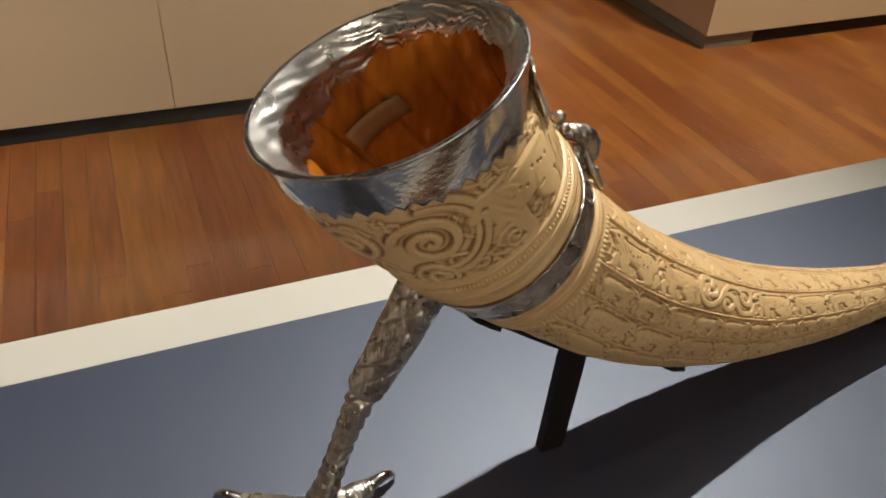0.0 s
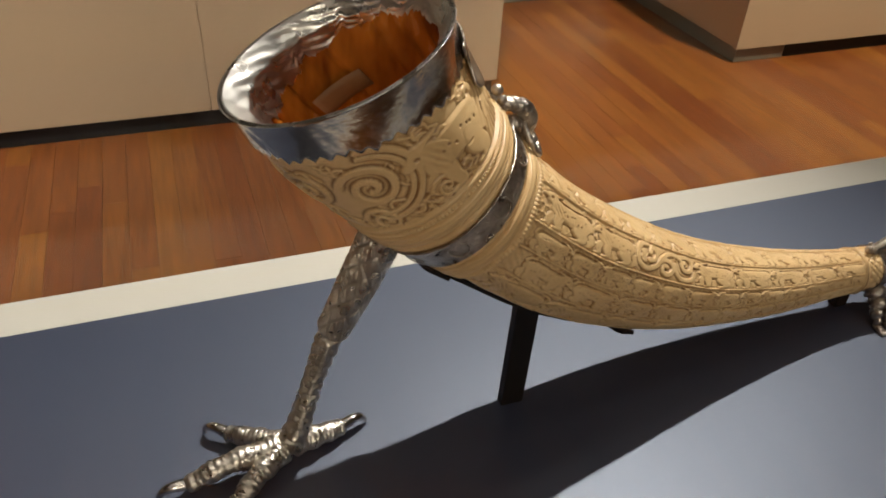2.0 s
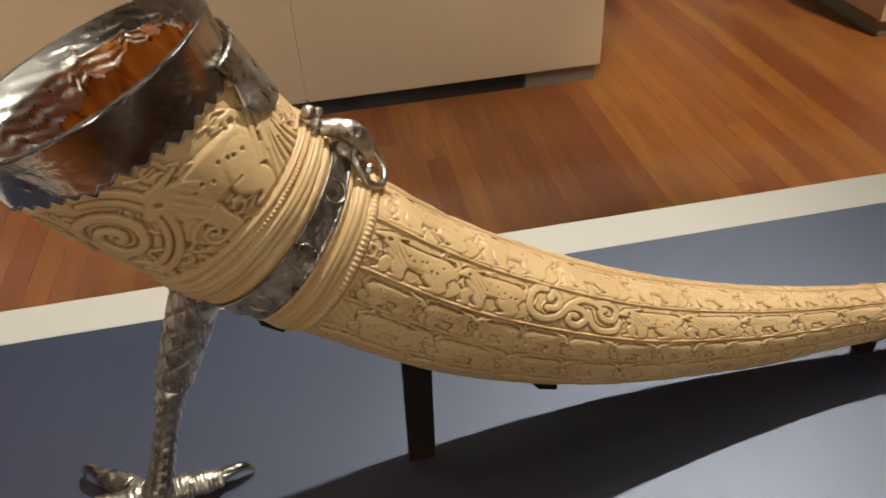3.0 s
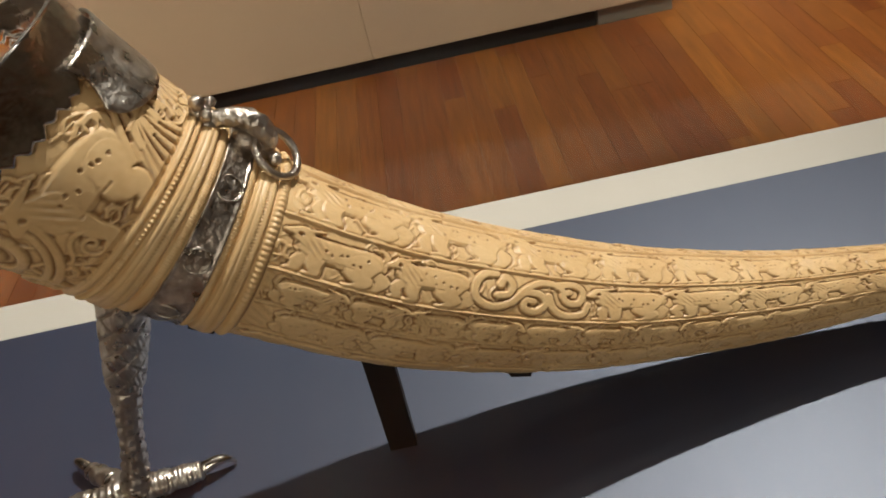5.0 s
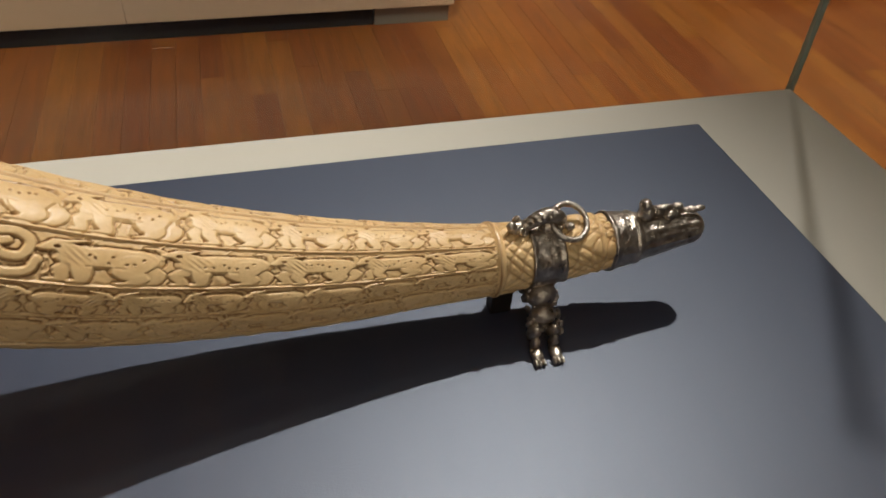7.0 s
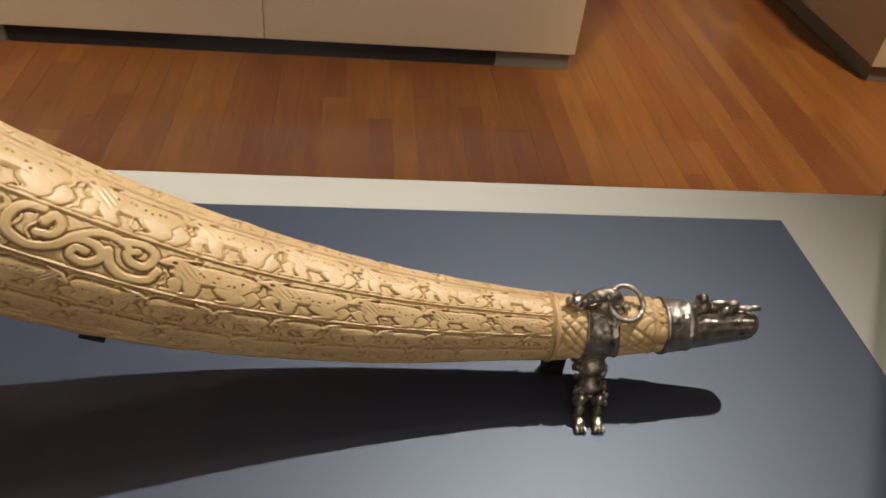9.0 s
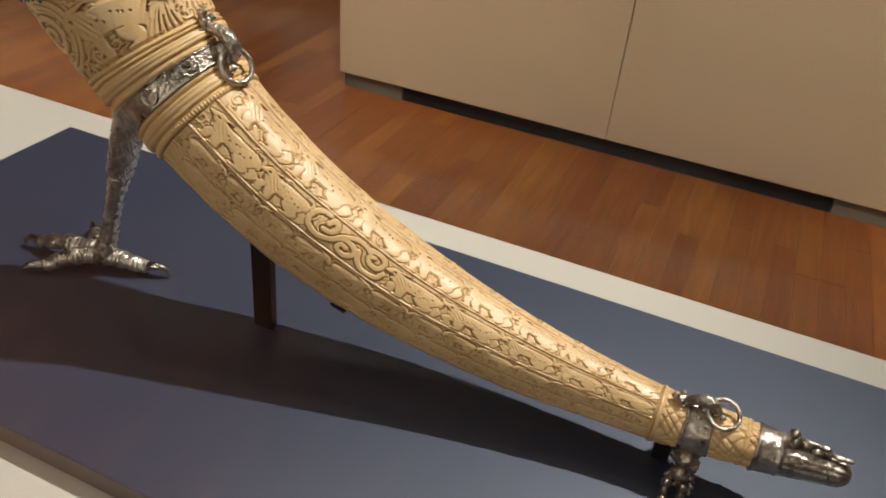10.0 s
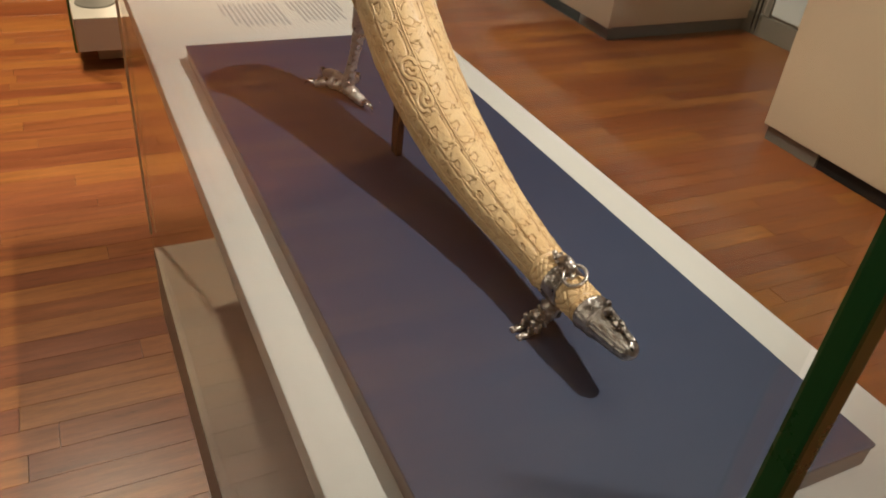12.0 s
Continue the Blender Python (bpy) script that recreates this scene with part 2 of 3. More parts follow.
def wall_panel(x0, x1):
    p = tagged(part("wall_panel", box(x0, x1, RY1 - 0.022, RY1 - 0.003, FLOOR + 0.125, 1.6, 0.003), PALE), "pale bluish white glossy wall panel in a grey frame", "wall panel", "wall panels", "structure")
    part("panel_frame", box(x0 - 0.035, x0 - 0.002, RY1 - 0.034, RY1 - 0.003, FLOOR + 0.112, 1.62, 0.003), GREY, p, "grey metal frame upright")
    return p


for x0 in (-1.70, -0.20, 1.30, 2.80):
    wall_panel(x0, x0 + 1.46)


# ---- cabinets ----
def cabinet(x0, x1, y0, depth, seams, label, top=0.16, foot=0.25):
    c = tagged(new("display_cabinet"), label, "cabinet", "low cabinets in the gallery")
    base, z0 = FLOOR, FLOOR + 0.06
    part("body", box(x0 + 0.004, x1 - 0.004, y0 + 0.019, y0 + depth, z0 + 0.004, top - 0.02, 0.002), BEIGE, c)
    part("top_panel", box(x0, x1, y0, y0 + depth, top - 0.019, top, 0.002), BEIGE, c)
    xs = [x0] + list(seams) + [x1]
    for a, b in zip(xs[:-1], xs[1:]):
        part("front_panel", box(a + 0.0015, b - 0.0015, y0, y0 + 0.018, z0, top - 0.021, 0.0015), BEIGE, c)
    for a, b in ((x0 + 0.015, x0 + 0.015 + foot), (x1 - 0.015 - foot, x1 - 0.015)):
        part("foot", box(a, b, y0 + 0.012, y0 + depth - 0.02, base, z0 - 0.001, 0.002), GREY, c, "grey metal plinth foot")
    # near-black block filling the gap between the feet
    part("recess", box(x0 + 0.02 + foot, x1 - 0.02 - foot, y0 + 0.016, y0 + depth - 0.05, base + 0.001, z0 - 0.002, 0), NEAR_BLACK, c, "near-black block between the feet")
    return c


cabinet(-0.765, 1.315, 1.884, 0.50, [0.296], "beige painted low cabinet on grey plinth feet with a black recess")
cabinet(2.40, 4.40, 1.918, 0.92, [3.40], "beige painted low cabinet beside the wall, on a grey plinth")
cabinet(-3.80, -1.84, 1.905, 0.92, [-2.80], "beige painted cabinet set against the pale wall, on a grey plinth")
for dx in (0.0, 0.028):
    tagged(part("wall_cable", tube("wall_cable", [(-1.78 + dx, 2.80, FLOOR + 0.01, 0.006), (-1.785 + dx, 2.805, -0.3, 0.006), (-1.78 + dx, 2.80, 0.4, 0.006)], 20, 8), BLACK), "dark cable running up the corner by the cabinet", "cable", "cables in the corner")


def small_showcase():
    c = tagged(new("small_showcase"), "white low showcase with a round grey disc and green-edged glass", "showcase")
    part("plinth", box(-3.3, -2.06, -0.40, 0.02, FLOOR, FLOOR + 0.07, 0.003), BEIGE, c)
    part("body", box(-3.4, -1.96, -0.47, 0.06, FLOOR + 0.072, FLOOR + 0.20, 0.003), CREAM, c)
    part("glass_pane", box(-3.4, -1.955, -0.482, -0.474, FLOOR + 0.075, 0.6, 0), GLASS, c, "clear glass pane")
    part("pane_edge", box(-1.9545, -1.95, -0.482, -0.474, FLOOR + 0.075, 0.6, 0), GREEN, c, "green polished glass edge")
    bm = bmesh.new()
    bmesh.ops.create_cone(bm, cap_ends=True, segments=40, radius1=0.075, radius2=0.072, depth=0.006, matrix=pose(-2.14, -0.38, FLOOR + 0.2035))
    tagged(part("display_disc", bm, GREY), "round grey disc lying on the white showcase", "disc")


small_showcase()

# ---- the showcase with the horn ----
TX0, TX1, TY0, TY1, TZ = -0.462, 1.072, -0.398, 0.074, -0.024
case = tagged(new("glass_showcase"), "glass showcase with a cream top shelf over a low beige base", "showcase")
# the base takes the darkened beige, shade included
part("base", box(-0.412, TX1, TY0 - 0.010, TY1 + 0.01, FLOOR, -0.62, 0.003), SHADED_BEIGE, case, "low beige base, its colour darkened for shade")
part("column", box(0.50, 0.96, -0.06, 0.05, -0.619, TZ - 0.031, 0.002), CREAM, case)
part("shelf_top", box(TX0, TX1, TY0, TY1, TZ - 0.030, TZ, 0.002), CREAM, case, "cream painted shelf")
GT = 0.95
for name, dims in (("front_pane", (TX0 - 0.001, TX1 + 0.001, TY0 - 0.010, TY0 - 0.002)), ("back_pane", (TX0 - 0.001, TX1 + 0.001, TY1 + 0.002, TY1 + 0.010)),
                   ("left_pane", (TX0 - 0.010, TX0 - 0.002, TY0 - 0.001, TY1 + 0.001)), ("right_pane", (TX1 + 0.002, TX1 + 0.010, TY0 - 0.001, TY1 + 0.001))):
    p = part(name, box(*dims, -0.618, GT, 0), GLASS, case, "clear glass pane")
    p.visible_shadow = False
for x, y, mat in ((TX0 - 0.0065, TY0 - 0.0065, PALEEDGE), (TX1 + 0.0075, TY0 - 0.0045, GREEN), (TX0 - 0.0065, TY1 + 0.0065, PALEEDGE), (TX1 + 0.0065, TY1 + 0.0065, PALEEDGE)):
    part("glass_edge", box(x - 0.0028, x + 0.0028, y - 0.0028, y + 0.0028, -0.618, GT, 0.001), mat, case, "green polished glass edge")
BW, BD = 0.929, 0.349
board = tagged(new("display_board"), "slate blue lacquered board lying on the cream shelf", "board")
part("board_top", box(0, BW, -BD, 0, -0.004, 0, 0.0012), SLATE, board)
part("board_core", box(0.0012, BW - 0.0012, -BD + 0.0012, -0.0012, TZ, -0.0042, 0.0008), EDGE, board, "plain edge of the board")


def caption():
    """Two columns of unreadable print as thin bars on the shelf."""
    rnd = random.Random(4)
    bm = bmesh.new()
    for x0, x1 in ((-0.405, -0.285), (-0.250, -0.125)):
        y = -0.030
        for row in range(24):
            y -= 0.0088
            if row in (0, 12):
                y -= 0.006
            if row == 11:
                continue
            end = x1 - rnd.uniform(0, 0.022) if row not in (0, 10, 23) else x0 + (x1 - x0) * rnd.uniform(0.25, 0.6)
            x = x0
            while x < end - 0.006:
                w = min(rnd.uniform(0.008, 0.026), end - x)
                box(x, x + w, y - 0.0016, y + 0.0016, TZ + 0.0003, TZ + 0.0008, 0, bm)
                x += w + 0.0022
    tagged(part("printed_caption", bm, INK), "two columns of small grey print on the cream shelf", "print", kind="stuff")


caption()

# ---- the horn ----
KNOTS = [(0.2707, -0.1833, 0.2833, 0.0476), (0.2857, -0.1770, 0.2518, 0.0484), (0.3197, -0.1757, 0.2096, 0.0464), (0.3647, -0.1760, 0.1681, 0.0410),
         (0.4255, -0.1748, 0.1233, 0.0392), (0.5080, -0.1705, 0.0818, 0.0341), (0.5950, -0.1664, 0.0568, 0.0264), (0.6689, -0.1643, 0.0465, 0.0199),
         (0.7190, -0.1640, 0.0437, 0.0166), (0.7494, -0.1645, 0.0457, 0.0149), (0.7761, -0.1648, 0.0462, 0.0124), (0.8230, -0.1650, 0.0490, 0.0080)]
AX, AS = spline(KNOTS, 1300)
TAN = np.gradient(AX[:, :3], axis=0)
TAN /= np.linalg.norm(TAN, axis=1)[:, None]
# the mouth opens in a plane of its own, and turns oval towards the rim
near_mouth = (1 - np.clip(AS / 0.12, 0, 1))[:, None]
TAN = TAN * (1 - near_mouth) + np.array([0.3386, 0.0567, -0.9392]) * near_mouth
TAN /= np.linalg.norm(TAN, axis=1)[:, None]
UP = np.array([0, 0, 1.0]) - TAN * TAN[:, 2:3]
UP /= np.linalg.norm(UP, axis=1)[:, None]
FRONT = np.cross(TAN, UP)
UP *= 1 + 0.16 * near_mouth


def s_at_x(x):
    return float(np.interp(x, AX[:, 0], AS))


def on_horn(s, phi, lift=0.0):
    """The point at arc length s and angle phi (0 faces the front, 90 the top), lift metres over the plain body."""
    s, phi = np.asarray(s, float), np.radians(phi)
    C = np.stack([np.interp(s, AS, AX[:, j]) for j in range(4)], -1)
    U = np.stack([np.interp(s, AS, UP[:, j]) for j in range(3)], -1)
    F = np.stack([np.interp(s, AS, FRONT[:, j]) for j in range(3)], -1)
    r = (C[..., 3] + lift)[..., None]
    return C[..., :3] + r * (np.cos(phi)[..., None] * F + np.sin(phi)[..., None] * U)


def horn_frame(s, phi, lift=0.0):
    """A pose on the horn's skin: x along the horn, z outwards."""
    p = on_horn(np.array([s]), np.array([phi]), lift)[0]
    out = p - np.array([np.interp(s, AS, AX[:, j]) for j in range(3)])
    z = Vector(out).normalized()
    x = Vector([np.interp(s, AS, TAN[:, j]) for j in range(3)])
    x = (x - z * x.dot(z)).normalized()
    y = z.cross(x)
    return Matrix(((x.x, y.x, z.x, p[0]), (x.y, y.y, z.y, p[1]), (x.z, y.z, z.z, p[2]), (0, 0, 0, 1)))


S_RIM, S_M1, S_B1, S_B1E, S_M2E = 0.023, 0.080, 0.104, 0.122, 0.142
S_END, S_B2, S_B2E, S_CAP = 0.516, 0.535, 0.554, 0.5815


def stroke(h, X, Y, pts, r0, r1, high, edge=0.06):
    """Raise a tapered rounded stroke through pts in the field h."""
    pts = np.asarray(pts, float)
    if 2 < len(pts) < 16:
        p = np.vstack([2 * pts[0] - pts[1], pts, 2 * pts[-1] - pts[-2]])
        u = (np.arange(3) / 3)[:, None]
        fine = [0.5 * (2 * p[i] + (p[i + 1] - p[i - 1]) * u + (2 * p[i - 1] - 5 * p[i] + 4 * p[i + 1] - p[i + 2]) * u ** 2 + (3 * p[i] - p[i - 1] - 3 * p[i + 1] + p[i + 2]) * u ** 3) for i in range(1, len(p) - 2)]
        pts = np.vstack(fine + [pts[-1:]])
    n = len(pts) - 1
    for i in range(n):
        a, b = pts[i], pts[i + 1]
        ra, rb = r0 + (r1 - r0) * i / n, r0 + (r1 - r0) * (i + 1) / n
        d = b - a
        t = np.clip(((X - a[0]) * d[0] + (Y - a[1]) * d[1]) / (d @ d + 1e-9), 0, 1)
        q = np.hypot(X - a[0] - t * d[0], Y - a[1] - t * d[1])
        r = ra + (rb - ra) * t
        w = np.clip((r - q) / edge, 0, 1)
        np.maximum(h, high * (w * w * (3 - 2 * w)) * (0.72 + 0.28 * np.sqrt(np.clip(1 - (q / r) ** 2, 0, 1))), out=h)


def beast(h, X, Y, rnd, flip):
    """A walking beast in low relief, about two lane-widths long."""
    X = (-X if flip else X) / 1.55
    j = lambda a: rnd.uniform(-a, a)
    tail = [(0.86, 0.16), (1.06, 0.40 + j(0.1)), (0.96, 0.74 + j(0.06)), (0.74, 0.78)]
    stroke(h, X, Y, tail, 0.14, 0.11, 0.72, 0.08)
    stroke(h, X, Y, [(-0.52, -0.1), (-0.80 + j(0.1), -0.42), (-0.74 + j(0.08), -0.80), (-0.94, -0.86)], 0.25, 0.15, 0.72, 0.09)
    stroke(h, X, Y, [(0.64, -0.1), (0.97 + j(0.06), -0.40), (0.86, -0.80), (0.70, -0.86)], 0.28, 0.15, 0.72, 0.09)
    stroke(h, X, Y, [(-0.46, 0.12), (0.05, 0.16 + j(0.05)), (0.58, 0.16)], 0.56, 0.58, 0.88, 0.22)
    stroke(h, X, Y, [(-0.42, -0.05), (-0.46 + j(0.08), -0.50), (-0.36 + j(0.08), -0.82), (-0.58, -0.88)], 0.31, 0.16, 0.97, 0.12)
    stroke(h, X, Y, [(0.55, 0.05), (0.46 + j(0.05), -0.36), (0.60 + j(0.05), -0.62), (0.46, -0.86), (0.24, -0.88)], 0.48, 0.15, 1.0, 0.14)
    stroke(h, X, Y, [(-0.45, 0.22), (-0.76, 0.46 + j(0.08))], 0.42, 0.33, 1.0, 0.14)
    turn = j(0.25)
    stroke(h, X, Y, [(-0.82, 0.50 + turn * 0.3), (-1.08, 0.30 + turn)], 0.32, 0.19, 1.04, 0.12)
    stroke(h, X, Y, [(-0.74, 0.66), (-0.40 + j(0.08), 0.80)], 0.13, 0.08, 1.06)
    eye = np.hypot(X + 0.86, Y - 0.42 - turn * 0.3)
    h[eye < 0.055] *= 0.55
    for k in range(7):
        a, b = -0.3 + 0.16 * k + j(0.06), 0.12 + j(0.2)
        h[np.hypot((X - a) * 1.5, Y - b) < 0.042] *= 0.70
    mane = np.exp(-(((X + 0.5) / 0.22) ** 2 + ((Y - 0.15) / 0.34) ** 2)) * (0.5 + 0.5 * np.sin(38 * (X + 0.6 * Y)))
    h *= 1 - 0.16 * mane
    belly = np.clip(1 - np.abs(Y + 0.22) / 0.05, 0, 1) * (np.abs(X) < 0.35)
    h *= 1 - 0.12 * belly


def sprig(h, X, Y, rnd):
    """A curled tendril with two leaves."""
    a = rnd.uniform(0, 6.28)
    pts = [(0.5 * math.cos(a + 1.4 * k) * (1 - 0.16 * k), 0.55 * math.sin(a + 1.4 * k) * (1 - 0.16 * k)) for k in range(5)]
    stroke(h, X, Y, pts, 0.10, 0.16, 0.72)
    stroke(h, X, Y, [(-0.3, -0.9), (0.1 + rnd.uniform(-.3, .3), -0.4), (-0.1, 0.2)], 0.12, 0.06, 0.55)
    stroke(h, X, Y, [(0.35, 0.9), (rnd.uniform(-.4, .2), 0.45)], 0.14, 0.05, 0.6)


def serpent(h, X, Y):
    """A knotted serpent: one long S whose ends and middle curl up, about 5.4 lane half-widths long."""
    for line in ([(-1.55, 0.42), (-1.30, 0.78), (-1.0, 0.45), (-1.15, 0.02), (-1.66, -0.08)],
                 [(-1.75, 0.88), (-2.30, 0.78), (-2.66, 0.30), (-2.60, -0.30), (-1.85, -0.62), (-1.05, -0.36), (-0.40, 0.30), (0.35, 0.72), (1.10, 0.66), (1.45, 0.40)],
                 [(1.15, 0.66), (1.95, 0.80), (2.40, 0.48), (2.20, -0.08), (1.65, -0.10), (1.40, 0.25), (1.72, 0.42)],
                 [(-0.95, -0.30), (-0.40, 0.18), (0.35, 0.14), (0.58, -0.28), (0.14, -0.66), (-0.40, -0.52), (-0.32, -0.16), (0.02, -0.18)],
                 [(0.72, 0.10), (0.95, -0.42), (1.55, -0.76), (2.40, -0.62), (2.62, -0.15)]):
        stroke(h, X, Y, line, 0.29, 0.26, 0.98, 0.16)
    stroke(h, X, Y, [(-2.45, 0.62), (-1.95, 0.92)], 0.20, 0.12, 1.02)


def spiral(h, X, Y, turns=1.7, size=1.0):
    a = np.linspace(0, turns * 2 * math.pi, 40)
    r = size * (0.12 + 0.88 * a / a[-1])
    stroke(h, X, Y, list(zip(r * np.cos(a), r * np.sin(a))), 0.16 * size, 0.20 * size, 1.0, 0.09)


def ivory_body():
    """The tusk: a tube with mouldings and carved lanes."""
    rnd = random.Random(11)
    ns, na = 1400, 600
    s = np.linspace(0.010, S_CAP + 0.004, ns)
    phi = np.linspace(0, 360, na, endpoint=False)
    R0 = np.interp(s, AS, AX[:, 3])
    H, beside_rib = np.zeros((ns, na)), np.zeros((ns, na))
    # carved lanes along the main length: edges in degrees round the body
    edges = [102, 61, 28, 6, -20, -52, -86, -120, -155, -190, -224, -258]
    body = (s > S_M2E) & (s < S_END)
    i0, i1 = np.where(body)[0][[0, -1]]
    ss = s[i0:i1 + 1]
    placed = {0: (0.147, 0.205, 0.262, 0.315, 0.362, 0.402, 0.440, 0.476, S_END - 0.002),
              1: (0.146, 0.196, 0.241, 0.308, 0.356, 0.402, 0.443, 0.478, S_END - 0.002)}
    for lane in range(len(edges) - 1):
        hi, lo = edges[lane], edges[lane + 1]
        mid, half = (hi + lo) / 2, (hi - lo) / 2
        dphi = (phi - mid + 180) % 360 - 180
        cols = np.where(np.abs(dphi) <= half)[0]
        Y = (dphi[cols] / half)[None] * np.ones((len(ss), 1))
        hw = R0[i0:i1 + 1] * math.radians(half)
        field = np.zeros_like(Y)
        stops = list(placed.get(lane, ()))
        if not stops:
            at = S_M2E + 0.004 + rnd.uniform(0, 0.008)
            while at < S_END - 0.004:
                stops.append(at)
                at += max(float(np.interp(at, ss, hw)), 0.0062) * rnd.uniform(3.9, 4.7)
            stops.append(S_END - 0.001)
        # the ground between the figures: tendrils and hatching, a little lower than they are
        ground = 0.42 + 0.08 * np.sin(Y * 9 + ss[:, None] * 700) * np.sin(ss[:, None] * 310 + Y * 4)
        for a, b in zip(stops[:-1], stops[1:]):
            w = float(np.interp((a + b) / 2, ss, hw))
            rows = np.where((ss > a - 0.006) & (ss < b + 0.006))[0]
            X = ((ss[rows] - (a + b) / 2) / (b - a))[:, None] * np.ones((1, len(cols)))
            sub, Yr, back = field[rows], Y[rows] * 1.05 + 0.03, ground[rows]
            long = (b - a) / w
            for k in range(7):
                sprig(back, (X - rnd.uniform(-0.55, 0.55)) * long * 1.35, (Yr - rnd.uniform(-0.7, 0.7)) * 1.35, rnd)
            ground[rows] = np.clip(back, 0, 0.70)
            if lane == 1 and a == 0.241:
                serpent(sub, X * 5.5, Yr)
            else:
                beast(sub, X * 3.42, Yr, rnd, lane > 1 and rnd.random() < 0.35)
            field[rows] = sub
        edge_in = np.clip(field / 0.3, 0, 1)
        field = np.where(field > 0.05, np.maximum(field, ground * edge_in), ground)
        # the relief dips along every outline
        rib = np.clip((np.abs(Y) - 0.915) / 0.05, 0, 1)
        groove = np.exp(-((np.abs(Y) - 0.90) / 0.020) ** 2)
        field = field * (1 - 0.25 * groove)
        np.maximum(field, rib * 0.98, out=field)
        H[i0:i1 + 1, cols] = np.maximum(H[i0:i1 + 1, cols], field)
        beside_rib[i0:i1 + 1, cols] = np.exp(-((np.abs(Y) - 0.90) / 0.06) ** 2)
    fade = np.interp(s, [S_M2E, S_M2E + 0.1, S_END], [1.0, 0.95, 0.7])
    # a fine trench cut round each figure
    soft = H.copy()
    for _ in range(2):
        soft = (soft + np.roll(soft, 1, 0) + np.roll(soft, -1, 0) + np.roll(soft, 2, 0) + np.roll(soft, -2, 0)) / 5
        soft = (soft + np.roll(soft, 1, 1) + np.roll(soft, -1, 1) + np.roll(soft, 2, 1) + np.roll(soft, -2, 1)) / 5
    cut = np.clip(soft - H, 0, 1) * (1 - 0.6 * beside_rib)
    H = H - 0.95 * cut
    L = 0.0021 * H * fade[:, None]
    L[body] -= 0.0003
    # the broad zone under the mouth: large beasts, spirals and leaves
    zone = np.where((s > S_RIM - 0.012) & (s < S_M1))[0]
    z = s[zone]
    F = np.zeros((len(zone), na))
    for c, ph, size, kind in ((0.050, -28, 0.0150, "spiral"), (0.0735, -36, 0.0095, "spiral"), (0.049, -28, 0.0250, "arc"), (0.049, -28, 0.0300, "arc"), (0.056, 24, 0.0235, "beast"), (0.072, 6, 0.0085, "spiral"), (0.073, -14, 0.0090, "sprig"), (0.070, 22, 0.0090, "sprig"),
                              (0.036, -62, 0.0100, "sprig"), (0.048, -66, 0.0130, "spiral"), (0.068, -66, 0.0120, "sprig"), (0.046, 70, 0.0190, "wing"), (0.066, 62, 0.0130, "wing"), (0.040, 46, 0.0090, "sprig"), (0.073, 84, 0.0110, "sprig"), (0.056, 98, 0.0150, "wing"),
                              (0.054, 135, 0.024, "beast"), (0.054, 190, 0.024, "beast"), (0.054, 240, 0.022, "beast"), (0.054, -98, 0.0170, "spiral"), (0.073, 110, 0.011, "sprig")):
        d = ((phi - ph + 180) % 360 - 180) * math.radians(1) * 0.050
        X = ((z - c) / size)[:, None] * np.ones((1, na))
        Y = (d / size)[None] * np.ones((len(z), 1))
        near = np.where(np.abs(d) < 1.5 * size)[0]
        sub = F[:, near]
        if kind == "spiral":
            spiral(sub, X[:, near], Y[:, near])
        elif kind == "beast":
            beast(sub, Y[:, near] * 1.5, -X[:, near] * 0.95, rnd, False)
        elif kind == "arc":
            turn = np.linspace(-1.5, 1.75, 24)
            stroke(sub, X[:, near], Y[:, near], [(0.8 * math.sin(k), 0.8 * math.cos(k)) for k in turn], 0.085, 0.085, 0.92, 0.04)
        elif kind == "wing":
            for k in range(6):
                stroke(sub, X[:, near], Y[:, near], [(-0.9, 0.5 - 0.1 * k), (0.1, 0.62 - 0.25 * k), (0.95, 0.8 - 0.38 * k)], 0.10, 0.15, 0.75 + 0.04 * k)
            stroke(sub, X[:, near], Y[:, near], [(-0.95, 0.75), (-0.85, -0.4)], 0.14, 0.12, 1.0)
        else:
            sprig(sub, X[:, near], Y[:, near], rnd)
        F[:, near] = sub
    ground = np.zeros_like(F)
    for k in range(85):
        c, ph, size = rnd.uniform(S_RIM, S_M1), rnd.uniform(-120, 240), rnd.uniform(0.006, 0.011)
        d = ((phi - ph + 180) % 360 - 180) * math.radians(1) * 0.052
        near = np.where(np.abs(d) < 1.3 * size)[0]
        sub = ground[:, near]
        sprig(sub, ((z - c) / size)[:, None] * np.ones((1, len(near))), (d[near] / size)[None] * np.ones((len(z), 1)), rnd)
        ground[:, near] = sub
    F = np.maximum(F, 0.25 + 0.45 * ground)
    softF = F.copy()
    for _ in range(2):
        for ax in (0, 1):
            softF = (softF + np.roll(softF, 1, ax) + np.roll(softF, -1, ax) + np.roll(softF, 2, ax) + np.roll(softF, -2, ax)) / 5
    cutF = np.clip(softF - F, 0, 1)
    F = F - 0.95 * cutF
    taper = np.clip((S_M1 - z) / 0.003, 0, 1)[:, None]
    L[zone] = 0.0021 * F * taper - 0.0004
    # mouldings round the broad band and the small one
    nick = np.zeros_like(L)
    def ring(a, b, high, beads=0, cut=0.0):
        u = (s - a) / (b - a)
        ok = (u > 0) & (u < 1)
        prof = np.where(ok, np.sin(np.clip(u, 0, 1) * math.pi) ** 0.55, 0)[:, None] * high
        if beads:
            prof = prof * (1 - cut * (0.5 + 0.5 * np.cos(np.radians(phi)[None] * beads)) ** 2)
        L[:] = np.where(ok[:, None], np.maximum(prof, 0.0), L)
